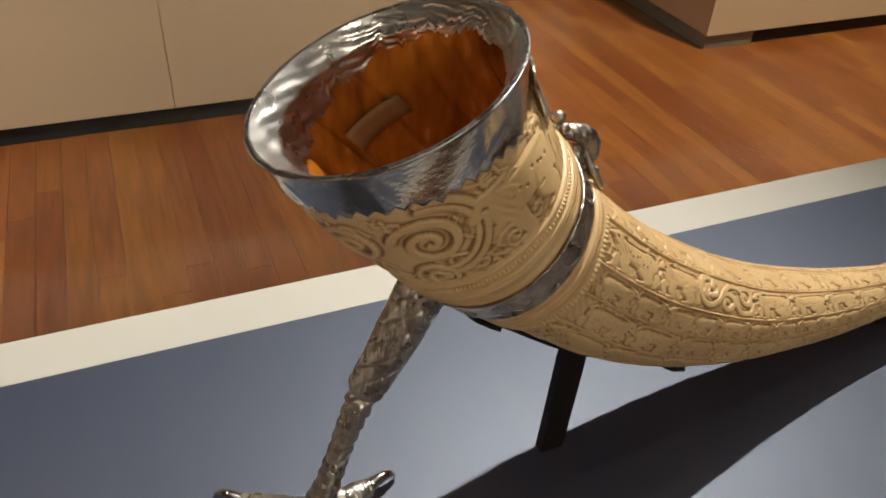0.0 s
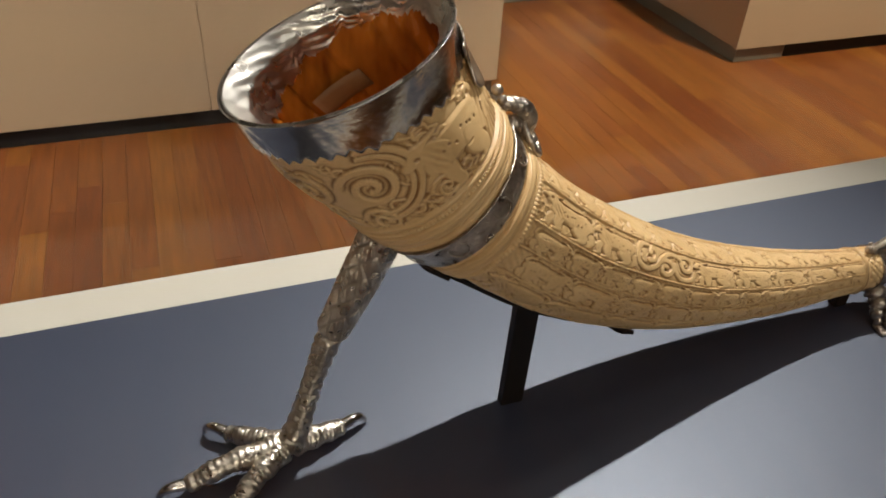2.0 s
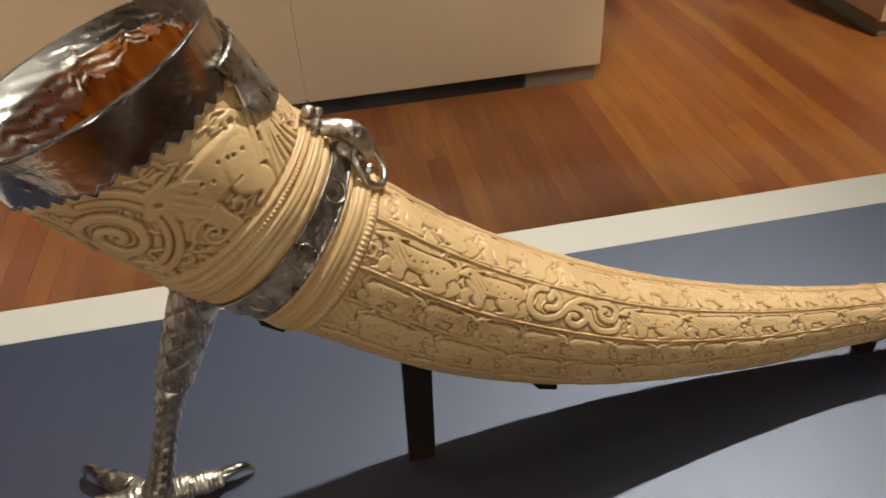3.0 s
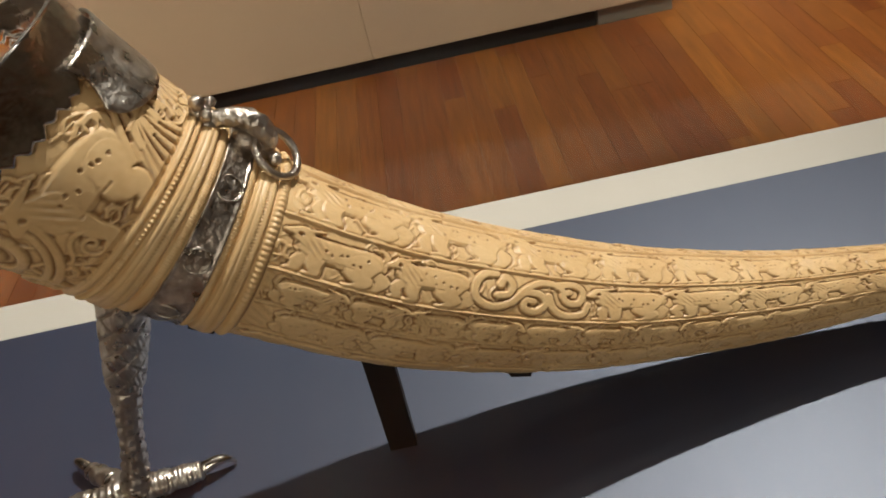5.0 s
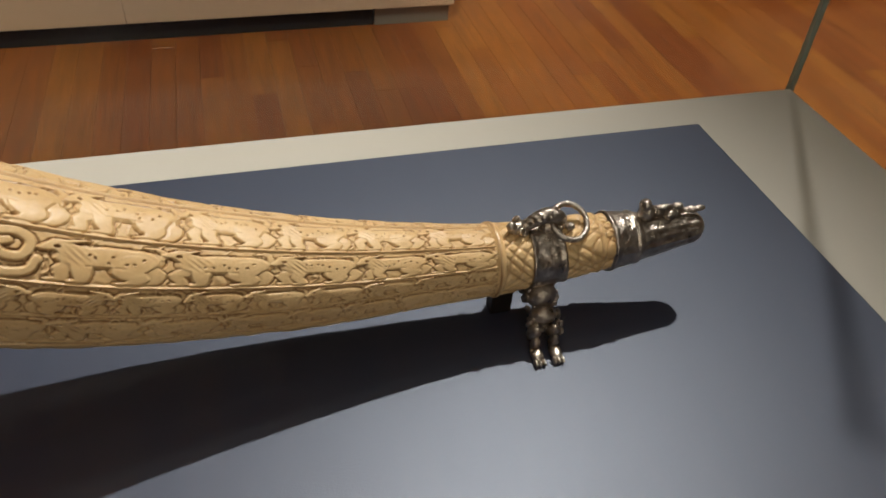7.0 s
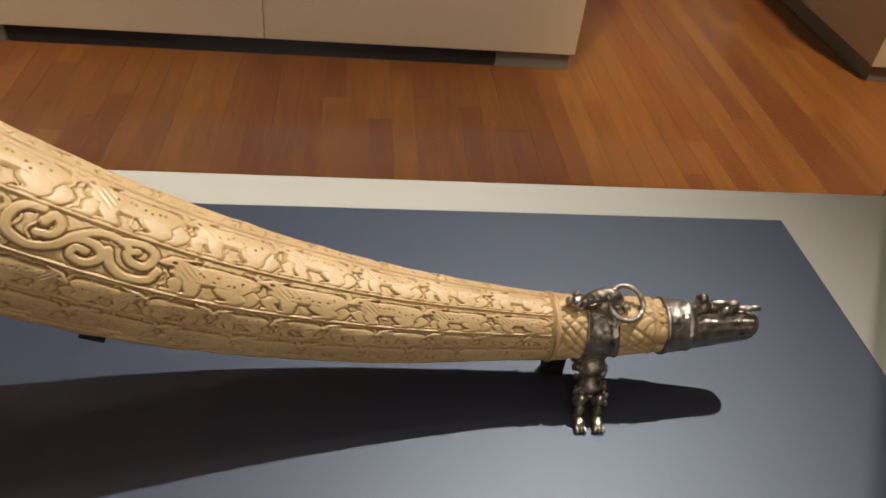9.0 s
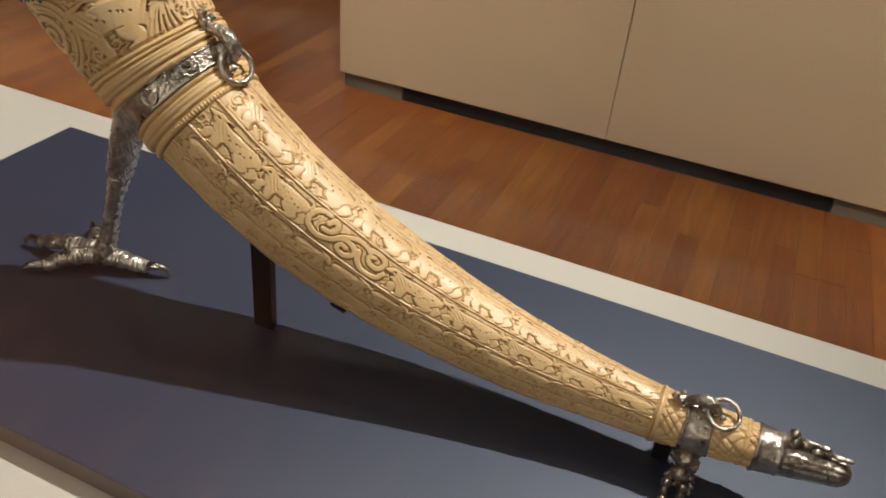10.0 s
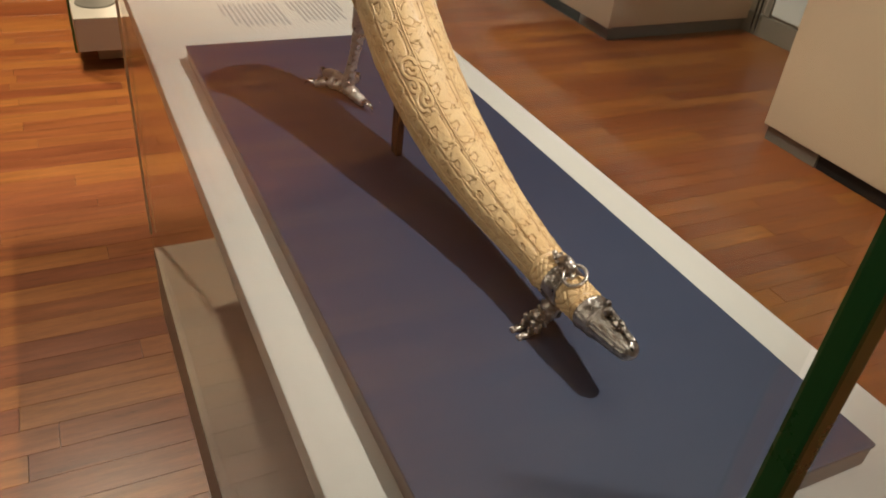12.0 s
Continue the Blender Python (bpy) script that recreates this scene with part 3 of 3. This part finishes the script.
    def ribbon(a, b, high, nicks):
        u = (s - a) / (b - a)
        ok = (u > 0) & (u < 1)
        u = np.clip(u, 0, 1)
        prof = high * np.clip(np.minimum(u, 1 - u) / 0.13, 0, 1) ** 0.5 * (0.80 + 0.20 * np.sin(u * math.pi) - 0.10 * np.exp(-((u - 0.30) / 0.035) ** 2))
        row = np.exp(-((u - 0.62) / 0.07) ** 2)[:, None] * (0.5 + 0.5 * np.cos(np.radians(phi)[None] * nicks)) ** 2
        fold = 0.10 * np.sin(np.radians(phi)[None] * 3 + 5 * u[:, None])
        L[:] = np.where(ok[:, None], prof[:, None] * (1 + fold) - 0.0011 * row, L)
        nick[:] = np.maximum(nick, np.where(ok[:, None], row, 0))

    # fillet, beads, flat ribbon with a row of nicks, beads, on both sides of the band
    ring(S_M1, S_M1 + 0.0040, 0.0020)
    ring(S_M1 + 0.0041, S_M1 + 0.0075, 0.0027, 150, 0.5)
    ribbon(S_M1 + 0.0078, S_M1 + 0.0185, 0.0030, 190)
    ring(S_M1 + 0.0190, S_B1 + 0.001, 0.0022, 210, 0.4)
    L[(s > S_B1) & (s < S_B1E)] = 0.0
    ring(S_B1E - 0.001, S_B1E + 0.0034, 0.0026, 200, 0.45)
    ribbon(S_B1E + 0.0036, S_B1E + 0.0140, 0.0034, 180)
    ring(S_B1E + 0.0142, S_M2E, 0.0030, 110, 0.25)
    ring(S_END - 0.001, S_END + 0.004, 0.0022)
    small = np.where((s > S_END + 0.004) & (s < S_CAP))[0]
    q = np.radians(phi)[None]
    zz = s[small][:, None]
    knot = np.abs(np.sin(7 * q + 330 * zz + 1.4 * np.sin(3 * q + 200 * zz)) * np.sin(6 * q - 410 * zz + 1.0 + 1.2 * np.cos(4 * q)))
    L[small] = 0.0010 * np.clip(knot * 1.6, 0, 1) + 0.0004
    nick[small] = np.clip(1 - knot * 4.0, 0, 1) * 0.8
    L[(s > S_B2 - 0.0005) & (s < S_B2E + 0.0005)] = 0.0
    ring(S_B2E + 0.018, S_B2E + 0.022, 0.0018)
    cut[zone] = np.maximum(cut[zone], cutF)
    # wear: faint unevenness by hand, and old dents
    ph = np.radians(phi)[None]
    L += 0.0003 * np.sin(3 * ph + 21 * s[:, None]) + 0.00022 * np.sin(7 * ph - 47 * s[:, None] + 1)
    P = on_horn(s[:, None] * np.ones((1, na)), phi[None] * np.ones((ns, 1)), L)
    me = grid_mesh("ivory_body", P)
    # old dirt and wax rubbed into the cuts, uneven from place to place
    grime = me.attributes.new("old_grime", "FLOAT", "POINT")
    # the ridge where hands took hold has been rubbed cleaner than the flanks
    handled = 1.55 - 0.95 * np.exp(-(((phi - 75 + 180) % 360 - 180) / 48) ** 2)[None]
    patchy = 0.65 + 0.35 * np.sin(5 * ph + 33 * s[:, None]) * np.sin(3 * ph - 71 * s[:, None] + 2)
    grime.data.foreach_set("value", np.clip(7.5 * handled * np.maximum(cut, 0.5 * np.roll(cut, 1, 1)) * patchy + 0.7 * nick, 0, 0.95).astype(np.float32).ravel())
    return me


def sleeve(name, s0, s1, lift, n=24, sides=160, lip=0.0006, shape=None, thick=0.0012):
    """A metal sleeve round the horn, with turned-in edges. shape(phi) moves its lower end."""
    phi = np.linspace(0, 360, sides, endpoint=False)
    u = np.linspace(0, 1, n)
    end = s1 + (shape(phi) if shape else np.zeros(sides))
    S = s0 + (end[None] - s0) * u[:, None]
    Lf = lift + lip * np.exp(-((u - 0.02) / 0.05) ** 2)[:, None] + lip * np.exp(-((u - 0.98) / 0.05) ** 2)[:, None] + np.zeros((1, sides))
    Lf = np.vstack([Lf[:1] - thick, Lf, Lf[-1:] - thick - 0.001])
    S = np.vstack([S[:1], S, S[-1:]])
    return grid_mesh(name, on_horn(S, phi[None] * np.ones((n + 2, 1)), Lf))


horn = tagged(new("drinking_horn"), "carved ivory drinking horn with tarnished silver mounts and a bird-claw foot", "drinking horn")
part("ivory_body", ivory_body(), IVORY, horn, "carved creamy ivory with rows of beasts")


def mouth_mount():
    def teeth(phi):
        saw = np.abs(((phi / 7.5) % 1) - 0.5) * 2
        return 0.0040 * saw + 0.0025 * np.sin(np.radians(phi) * 2 + 0.5) + 0.0008 * np.sin(np.radians(phi) * 17)
    # wall: outside from the rim down, over the lip and down inside
    sides, phi = 216, np.linspace(0, 360, 216, endpoint=False)
    end = S_RIM + teeth(phi)
    rows_s, rows_l = [], []
    for u in np.linspace(1, 0, 16):
        rows_s.append(end * u)
        rows_l.append(0.0018 + 0.0016 * (1 - u) ** 2 + 0.0006 * np.sin(np.radians(phi) * 9 + 4 * u))
    for a in np.linspace(0, math.pi, 7)[1:-1]:
        rows_s.append(-0.0009 * np.sin(a) + 0 * phi)
        rows_l.append(0.0034 - 0.0007 * (1 - np.cos(a)) + 0 * phi)
    rows_s.insert(0, end), rows_l.insert(0, 0.0002 + 0 * phi)
    m = part("mouth_mount", grid_mesh("mouth_mount", on_horn(np.array(rows_s), phi[None] * np.ones((len(rows_s), 1)), np.array(rows_l))), BRIGHT, horn, "polished silver rim mount with a toothed lower edge")
    around = np.linspace(0, 2 * math.pi, 10, endpoint=False)[:, None]
    lip = grid_mesh("rim_edge", on_horn(-0.0004 - 0.0011 * np.sin(around) + 0 * phi[None], phi[None] + 0 * around, 0.0029 + 0.0011 * np.cos(around) + 0 * phi[None]), close_u=True)
    part("rim_edge", lip, LINING, m, "thin bright rolled edge of the rim")
    # lining inside, crumpled foil
    rnd = np.random.default_rng(3)
    low = 0.022 + 0.010 * np.cos(np.radians(phi - 272)) + 0.002 * np.sin(np.radians(phi) * 13) + 0.002 * rnd.normal(size=sides) * 0.5
    u = np.linspace(0, 1, 30)[:, None]
    S = u * low[None]
    wob = 0.0009 * np.sin(np.radians(phi)[None] * 11 + 9 * u) * np.sin(np.radians(phi)[None] * 5 - 14 * u) + 0.0006 * np.sin(np.radians(phi)[None] * 23 + 31 * u)
    Lf = 0.0016 - 0.0054 * np.clip(S / 0.010, 0, 1) - 0.006 * np.clip((S - 0.012) / 0.075, 0, 1) - 0.0016 * np.clip(S / 0.010, 0, 1) + 0.38 * wob * np.clip(u * 6, 0, 1)
    part("lining", grid_mesh("lining", on_horn(S, phi[None] * np.ones((30, 1)), Lf)), LINING, m, "crumpled shiny silver lining inside the mouth")
    for ph, wide, long in ((86, 62, 0.034),):
        n, k = 20, 25
        uu = np.linspace(0, 1, n)[:, None]
        vv = np.linspace(-1, 1, k)[None]
        w = wide * 0.5 * np.where(uu < 0.55, 1 - 0.08 * np.sin(uu * 5), np.sqrt(np.clip(1 - ((uu - 0.55) / 0.46) ** 2, 0, 1)))
        Pp = on_horn(S_RIM - 0.006 + (long + 0.006) * uu + 0 * vv, ph + w * vv, 0.0033 - 0.0010 * uu + 0.0004 * (1 - vv ** 2))
        strap = part("strap", grid_mesh("strap", Pp, close_v=False), SILVER, m, "rounded silver strap with an engraved border")
        sol = strap.modifiers.new("thickness", "SOLIDIFY")
        sol.thickness, sol.offset = 0.0012, -1
    return m


mount = mouth_mount()


def inner_bowl():
    """The stained hollow of the tusk, closed by a cracked plug."""
    phi = np.linspace(0, 360, 240, endpoint=False)
    u = np.linspace(0, 1, 26)[:, None]
    S = 0.012 + u * 0.075 + 0 * phi[None]
    Lf = -0.0028 - 0.006 * u + 0.0007 * np.sin(np.radians(phi)[None] * 14 + 3 * u) + sum(0.0022 * np.exp(-((phi[None] - c - 6 * u) / 1.6) ** 2) for c in (118, 140, 172, 205, 228))
    P = on_horn(S, phi[None] * np.ones((26, 1)), Lf + 0 * S)
    cup = P.tolist()
    centre = on_horn(np.array([0.090]), np.array([0.0]), -float(np.interp(0.09, AS, AX[:, 3])))
    rings = [P[-1] + (centre - P[-1]) * k for k in (0.3, 0.6, 0.9, 0.995)]
    return grid_mesh("inner_bowl", np.array(cup + [r.tolist() for r in rings]))


part("inner_bowl", inner_bowl(), AMBER, horn, "amber brown stained ivory inside the hollow")
# a small label stuck on the inner wall
lb = np.array([on_horn(np.full(9, 0.041 + 0.012 * v), np.linspace(166, 208, 9), -0.0085) for v in np.linspace(0, 1, 4)])
label = part("inner_label", grid_mesh("inner_label", lb, close_v=False), PATCH, horn, "pale aged paper label stuck inside")
label.modifiers.new("thickness", "SOLIDIFY").thickness = 0.0004


def clasp(s, phi, k, ring_r, ring_turn, parent):
    """A crouching beast cast in silver over a band, holding a loose ring."""
    m = horn_frame(s, phi)
    bm = bmesh.new()
    for c, size, t in (((-0.0150, 0.001, 0.005), (0.0050, 0.0040, 0.0036), (0, 0, 20)), ((-0.0185, -0.001, 0.0085), (0.0030, 0.0026, 0.0030), (0, 0, 0)), ((-0.0145, 0.0035, 0.0085), (0.0022, 0.0018, 0.0030), (0, 20, 0)),
                       ((-0.0140, -0.0035, 0.0070), (0.0024, 0.0020, 0.0026), (0, 0, 0)), ((-0.0115, 0.000, 0.0035), (0.0036, 0.0048, 0.0032), (0, 0, 0)), ((0.004, 0, 0.0035), (0.0065, 0.0046, 0.0042), (0, 0, 0)), ((0.0150, -0.0035, 0.0040), (0.0026, 0.0026, 0.0026), (0, 0, 0)), ((0.0105, 0.0, 0.0030), (0.0042, 0.0036, 0.0030), (0, 0, 0))):
        blob(bm, [v * k for v in c], [v * k for v in size], t)
    bm.transform(m)
    c = part("clasp", bm, DARKSILVER, parent, "cast silver beast clasp, darkly tarnished", True)
    arch = tube("arched_back", [(-0.0120 * k, 0, 0.004 * k, 0.0030 * k), (-0.0070 * k, 0, 0.0085 * k, 0.0036 * k), (0.0005 * k, 0, 0.0118 * k, 0.0044 * k), (0.0070 * k, 0, 0.0105 * k, 0.0042 * k), (0.0105 * k, 0, 0.0065 * k, 0.0032 * k), (0.0075 * k, 0, 0.0030 * k, 0.0024 * k)], 70, 20,
                lambda u, a: 1 + 0.035 * np.sin(5 * a + u * 40) + 0.03 * np.sin(3 * a - u * 60))
    arch.transform(m)
    part("arched_back", arch, DARKSILVER, c, "twisted arched body of the beast")
    rm = m @ pose(0.0095 * k, -0.001, 0.0062 * k, *ring_turn)
    part("ring", torus_mesh("ring", rm @ Matrix.Translation((ring_r * 0.55, 0, 0)), ring_r, 0.0013 * k + 0.0003), DARKSILVER, c, "loose silver ring")
    return c


broad = part("broad_band", sleeve("broad_band", S_B1 + 0.0008, S_B1E - 0.0008, 0.0024), DARKSILVER, horn, "engraved silver band round the ivory")
for i in range(9):
    a = -100 + i * 40
    part("rosette", torus_mesh("rosette", horn_frame((S_B1 + S_B1E) / 2, a, 0.0024), 0.0056, 0.0005, 1.0, 28, 6), SILVER, broad, "engraved rosette")
clasp((S_B1 + S_B1E) / 2 - 0.004, 92, 1.15, 0.0114, (18, 12, 0), broad)
narrow = part("narrow_band", sleeve("narrow_band", S_B2, S_B2E, 0.0016, 16, 96, 0.0008), DARKSILVER, horn, "engraved dark silver band near the tip")
clasp((S_B2 + S_B2E) / 2 - 0.001, 84, 0.92, 0.0098, (25, 10, 0), narrow)


def tip_cap():
    n, sides = 60, 64
    s = np.linspace(S_CAP - 0.001, AS[-1], n)
    phi = np.linspace(0, 360, sides, endpoint=False)
    u = (s - s[0]) / (s[-1] - s[0])
    lift = 0.0018 - 0.0018 * u + np.where(u < 0.26, 0.0007, 0) + 0.0012 * np.exp(-((u - 0.27) / 0.02) ** 2) + 0.0006 * np.exp(-((u - 0.02) / 0.02) ** 2)
    r = np.interp(s, AS, AX[:, 3])
    end = np.sqrt(np.clip(1 - ((u - 0.86) / 0.14).clip(0, 1) ** 2, 0.002, 1))
    lift = (r + lift) * end - r
    P = on_horn(s[:, None] * np.ones((1, sides)), phi[None] * np.ones((n, 1)), lift[:, None] + 0.0003 * np.sin(np.radians(phi) * 16)[None] * (u > 0.3)[:, None] * (u < 0.9)[:, None])
    cap = part("tip_cap", grid_mesh("tip_cap", P, caps=True), DARKSILVER, horn, "silver cap shaped like a snout over the tip")
    bm = bmesh.new()
    m = horn_frame(s_at_x(0.7905), 86, 0.0) @ pose(0, 0, 0, 0, 9, 0) @ Matrix.Diagonal((0.86, 0.95, 0.95, 1))
    for c, size in (((-0.006, 0, 0.005), (0.0052, 0.0045, 0.0052)), ((-0.009, 0, 0.0105), (0.0040, 0.0036, 0.0036)), ((0.003, 0.002, 0.004), (0.006, 0.0032, 0.0035)), ((0.010, -0.002, 0.0045), (0.0045, 0.003, 0.003)),
                    ((0.017, 0.001, 0.0045), (0.0048, 0.0028, 0.0028)), ((0.025, 0, 0.0055), (0.0055, 0.0022, 0.002)), ((0.031, 0, 0.0065), (0.004, 0.0018, 0.0017)), ((0.006, 0, 0.0085), (0.0075, 0.0018, 0.0016)), ((0.014, 0, 0.009), (0.004, 0.0022, 0.0018))):
        blob(bm, c, size)
    bm.transform(m)
    part("tip_beast", bm, DARKSILVER, cap, "small cast silver beast lying on the cap", True)


tip_cap()


def bird_leg():
    def feather(u, a):
        return 1 - 0.085 * (np.exp(-(np.sin(3 * a + 19 * u) / 0.17) ** 2) + np.exp(-(np.sin(3 * a - 19 * u) / 0.17) ** 2)) - 0.03 * np.sin(26 * a + 60 * u) * np.sin(9 * u) + 0.10 * np.exp(-((u - 0.96) / 0.03) ** 2) + 0.06 * np.exp(-((u - 0.05) / 0.04) ** 2)
    def scaly(u, a):
        return 1 + 0.34 * (((u * 10 + 0.5 * (np.sin(3 * a) > 0)) % 1) - 0.5) + 0.03 * np.sin(5 * a)
    def knuckle(u, a):
        return 1 + 0.15 * np.sin(u * math.pi * 3.5) ** 2 + 0.13 * (((u * 15) % 1) - 0.5)
    leg = part("bird_leg", tube("bird_leg", [(0.299, -0.182, 0.186, 0.0134), (0.277, -0.180, 0.136, 0.0118), (0.261, -0.178, 0.101, 0.0098)], 170, 96, feather), SILVER, horn, "cast silver bird's leg with engraved feathers")
    part("shank", tube("shank", [(0.262, -0.178, 0.104, 0.0080), (0.249, -0.179, 0.068, 0.0062), (0.238, -0.181, 0.036, 0.0070), (0.230, -0.182, 0.017, 0.0088)], 120, 32, scaly), SILVER, leg, "scaly silver shank")
    for tip, mid, r in (((0.162, -0.1895, 0.0085), (0.192, -0.187, 0.0175), 0.0066), ((0.189, -0.212, 0.0060), (0.207, -0.199, 0.0140), 0.0066), ((0.191, -0.1545, 0.0090), (0.208, -0.168, 0.0140), 0.0062), ((0.2685, -0.171, 0.0080), (0.250, -0.1765, 0.0115), 0.0068)):
        toe = part("toe", tube("toe", [(0.228, -0.182, 0.016, r * 1.25), (*mid, r), (*tip, r * 0.82)], 70, 24, knuckle), SILVER, leg, "knuckled silver toe")
        d = np.array(tip) - np.array(mid)
        d[2] = 0
        d /= np.linalg.norm(d)
        t = np.array(tip)
        k = 0.75 if tip[2] < 0.006 else 1.0
        part("claw", tube("claw", [(*(t - d * 0.004 + (0, 0, 0.001)), 0.0042), (*(t + d * 0.008 * k + (0, 0, 0.0028)), 0.0034), (*(t + d * 0.015 * k + (0, 0, -0.0005)), 0.0021), (*(t + d * 0.0175 * k + (0, 0, 0.0012 - t[2])), 0.0009)], 24, 14), BRIGHT, toe, "curved polished claw")


bird_leg()


def lion_foot():
    """A shaggy hind part: a furred body leaning forward on two slim legs with toed paws."""
    fur = random.Random(5)
    bm = bmesh.new()
    blob(bm, (0.728, -0.176, 0.024), (0.0085, 0.0070, 0.0082), (35, 0, 0))
    blob(bm, (0.727, -0.184, 0.017), (0.0074, 0.0056, 0.0072), (40, 0, 0))
    for k in range(70):
        u = fur.random()
        a = fur.uniform(0, 6.28)
        c = (0.7275 + 0.0085 * math.cos(a), -0.171 - 0.019 * u + 0.0055 * math.sin(a) * 0.6, 0.028 - 0.018 * u + 0.0060 * math.sin(a))
        blob(bm, c, (0.0017, 0.0016, 0.0042), (fur.uniform(10, 60), fur.uniform(-25, 25), 0), 8)
    for dx in (-0.0052, 0.0052):
        x = 0.7258 + dx
        blob(bm, (x, -0.1900, 0.0115), (0.0036, 0.0036, 0.0070), (35, 0, 0))
        blob(bm, (x, -0.1935, 0.0062), (0.0026, 0.0028, 0.0058), (15, 0, 0))
        blob(bm, (x, -0.1975, 0.0026), (0.0034, 0.0060, 0.0026))
        for toe in (-0.0022, 0.0, 0.0022):
            blob(bm, (x + toe, -0.2030, 0.0019), (0.0012, 0.0026, 0.0018), (0, 0, 0), 8)
    part("paw_foot", bm, DARKSILVER, horn, "tarnished silver foot with shaggy fur and two small paws", True)


lion_foot()


# ---- the black mounts under the horn ----
def strip(name, s0, s1, phi, half, lift=-0.0008, thick=0.003):
    n, k = 40, 9
    S = np.linspace(s0, s1, n)[:, None] * np.ones((1, k))
    A = phi + np.linspace(-half, half, k)[None] * np.ones((n, 1))
    inner, outer = on_horn(S, A, lift + 0.0025), on_horn(S, A, lift + 0.0025 + thick)
    P = np.concatenate([inner, outer[:, ::-1]], 1)
    return grid_mesh(name, P, caps=True)


def prop(x, y, wx, wy, z1, lean):
    bm = box(x - wx / 2, x + wx / 2, y - wy / 2, y + wy / 2, 0, z1, 0.0008)
    for v in bm.verts:
        v.co.x += lean * v.co.z / z1
    return bm


stand = tagged(new("horn_stand"), "black steel stand with a flat post and a cradle strip", "stand")
part("post", prop(0.3915, -0.1765, 0.0170, 0.008, 0.096, 0.003), BLACK, stand)
part("cradle_strip", strip("cradle_strip", S_M2E - 0.014, s_at_x(0.49), -92, 11, 0.0, 0.0032), BLACK, stand)
for at in (S_M2E - 0.014, s_at_x(0.478)):
    part("cradle_tab", strip("cradle_tab", at, at + 0.011, -76, 15, 0.0004, 0.003), BLACK, stand)
stand2 = tagged(new("tip_stand"), "short black steel prop under the tip of the horn", "stand")
part("post", prop(0.7125, -0.158, 0.012, 0.009, 0.025, 0.0), BLACK, stand2)

# ---- the floor, plank by plank ----
floor = setting("floor", box(RX0, RX1, RY0, RY1, FLOOR - 0.08, FLOOR - 0.004, 0), UNDER, "dark base under a reddish brown wooden floor")
PW = 0.068
rnd = random.Random(7)
plank_mesh = {}


def plank_data(length):
    key = round(length, 2)
    if key not in plank_mesh:
        bm = box(-PW / 2 + 0.0002, PW / 2 - 0.0002, -length / 2 + 0.0004, length / 2 - 0.0004, -0.006, 0, 0)
        top = [e for e in bm.edges if all(v.co.z > -0.001 for v in e.verts)]
        bmesh.ops.bevel(bm, geom=top, offset=0.0004, segments=1, affect="EDGES")
        me = bpy.data.meshes.new("plank")
        bm.to_mesh(me)
        bm.free()
        me.materials.append(WOOD)
        plank_mesh[key] = me
    return plank_mesh[key]


count = 0
rest = bmesh.new()
LENGTHS = (0.55, 0.75, 0.95, 1.25)
for i in range(int((RX1 - RX0) / PW) + 1):
    x = RX0 + PW * (i + 0.5)
    y = RY0 - rnd.uniform(0, 0.9)
    while y < RY1:
        ln = rnd.choice(LENGTHS)
        y0, y = y, y + ln
        if y < RY0 + 0.1:
            continue
        if y0 < RY0 or y > RY1:
            ln = round(min(y, RY1) - max(y0, RY0) - 0.004, 2)
            if ln < 0.02:
                continue
            y0 = max(y0, RY0)
        mid = y0 + ln / 2
        if -1.7 < x < 2.6 and -1.2 < mid < 2.6 and count < 300 or (-3.0 < x <= -1.7 and -0.6 < mid < 2.0 and count < 300):
            ob = new("plank", plank_data(ln))
            ob.location = (x, mid, FLOOR)
            ob.parent = floor
            count += 1
        else:
            box(x - PW / 2 + 0.0002, x + PW / 2 - 0.0002, mid - ln / 2 + 0.0004, mid + ln / 2 - 0.0004, FLOOR - 0.006, FLOOR - 0.0002, 0, rest)
WOOD2 = WOOD.copy()
WOOD2.name = "merbau_planks_joined"
for node in list(WOOD2.node_tree.nodes):
    if node.type == "OBJECT_INFO":
        geo = WOOD2.node_tree.nodes.new("ShaderNodeNewGeometry")
        for link in list(node.outputs["Random"].links):
            WOOD2.node_tree.links.new(geo.outputs["Random Per Island"], link.to_socket)
planks = part("more_planks", rest, WOOD2, floor, "reddish brown planks further off")
planks["kind"] = "stuff"
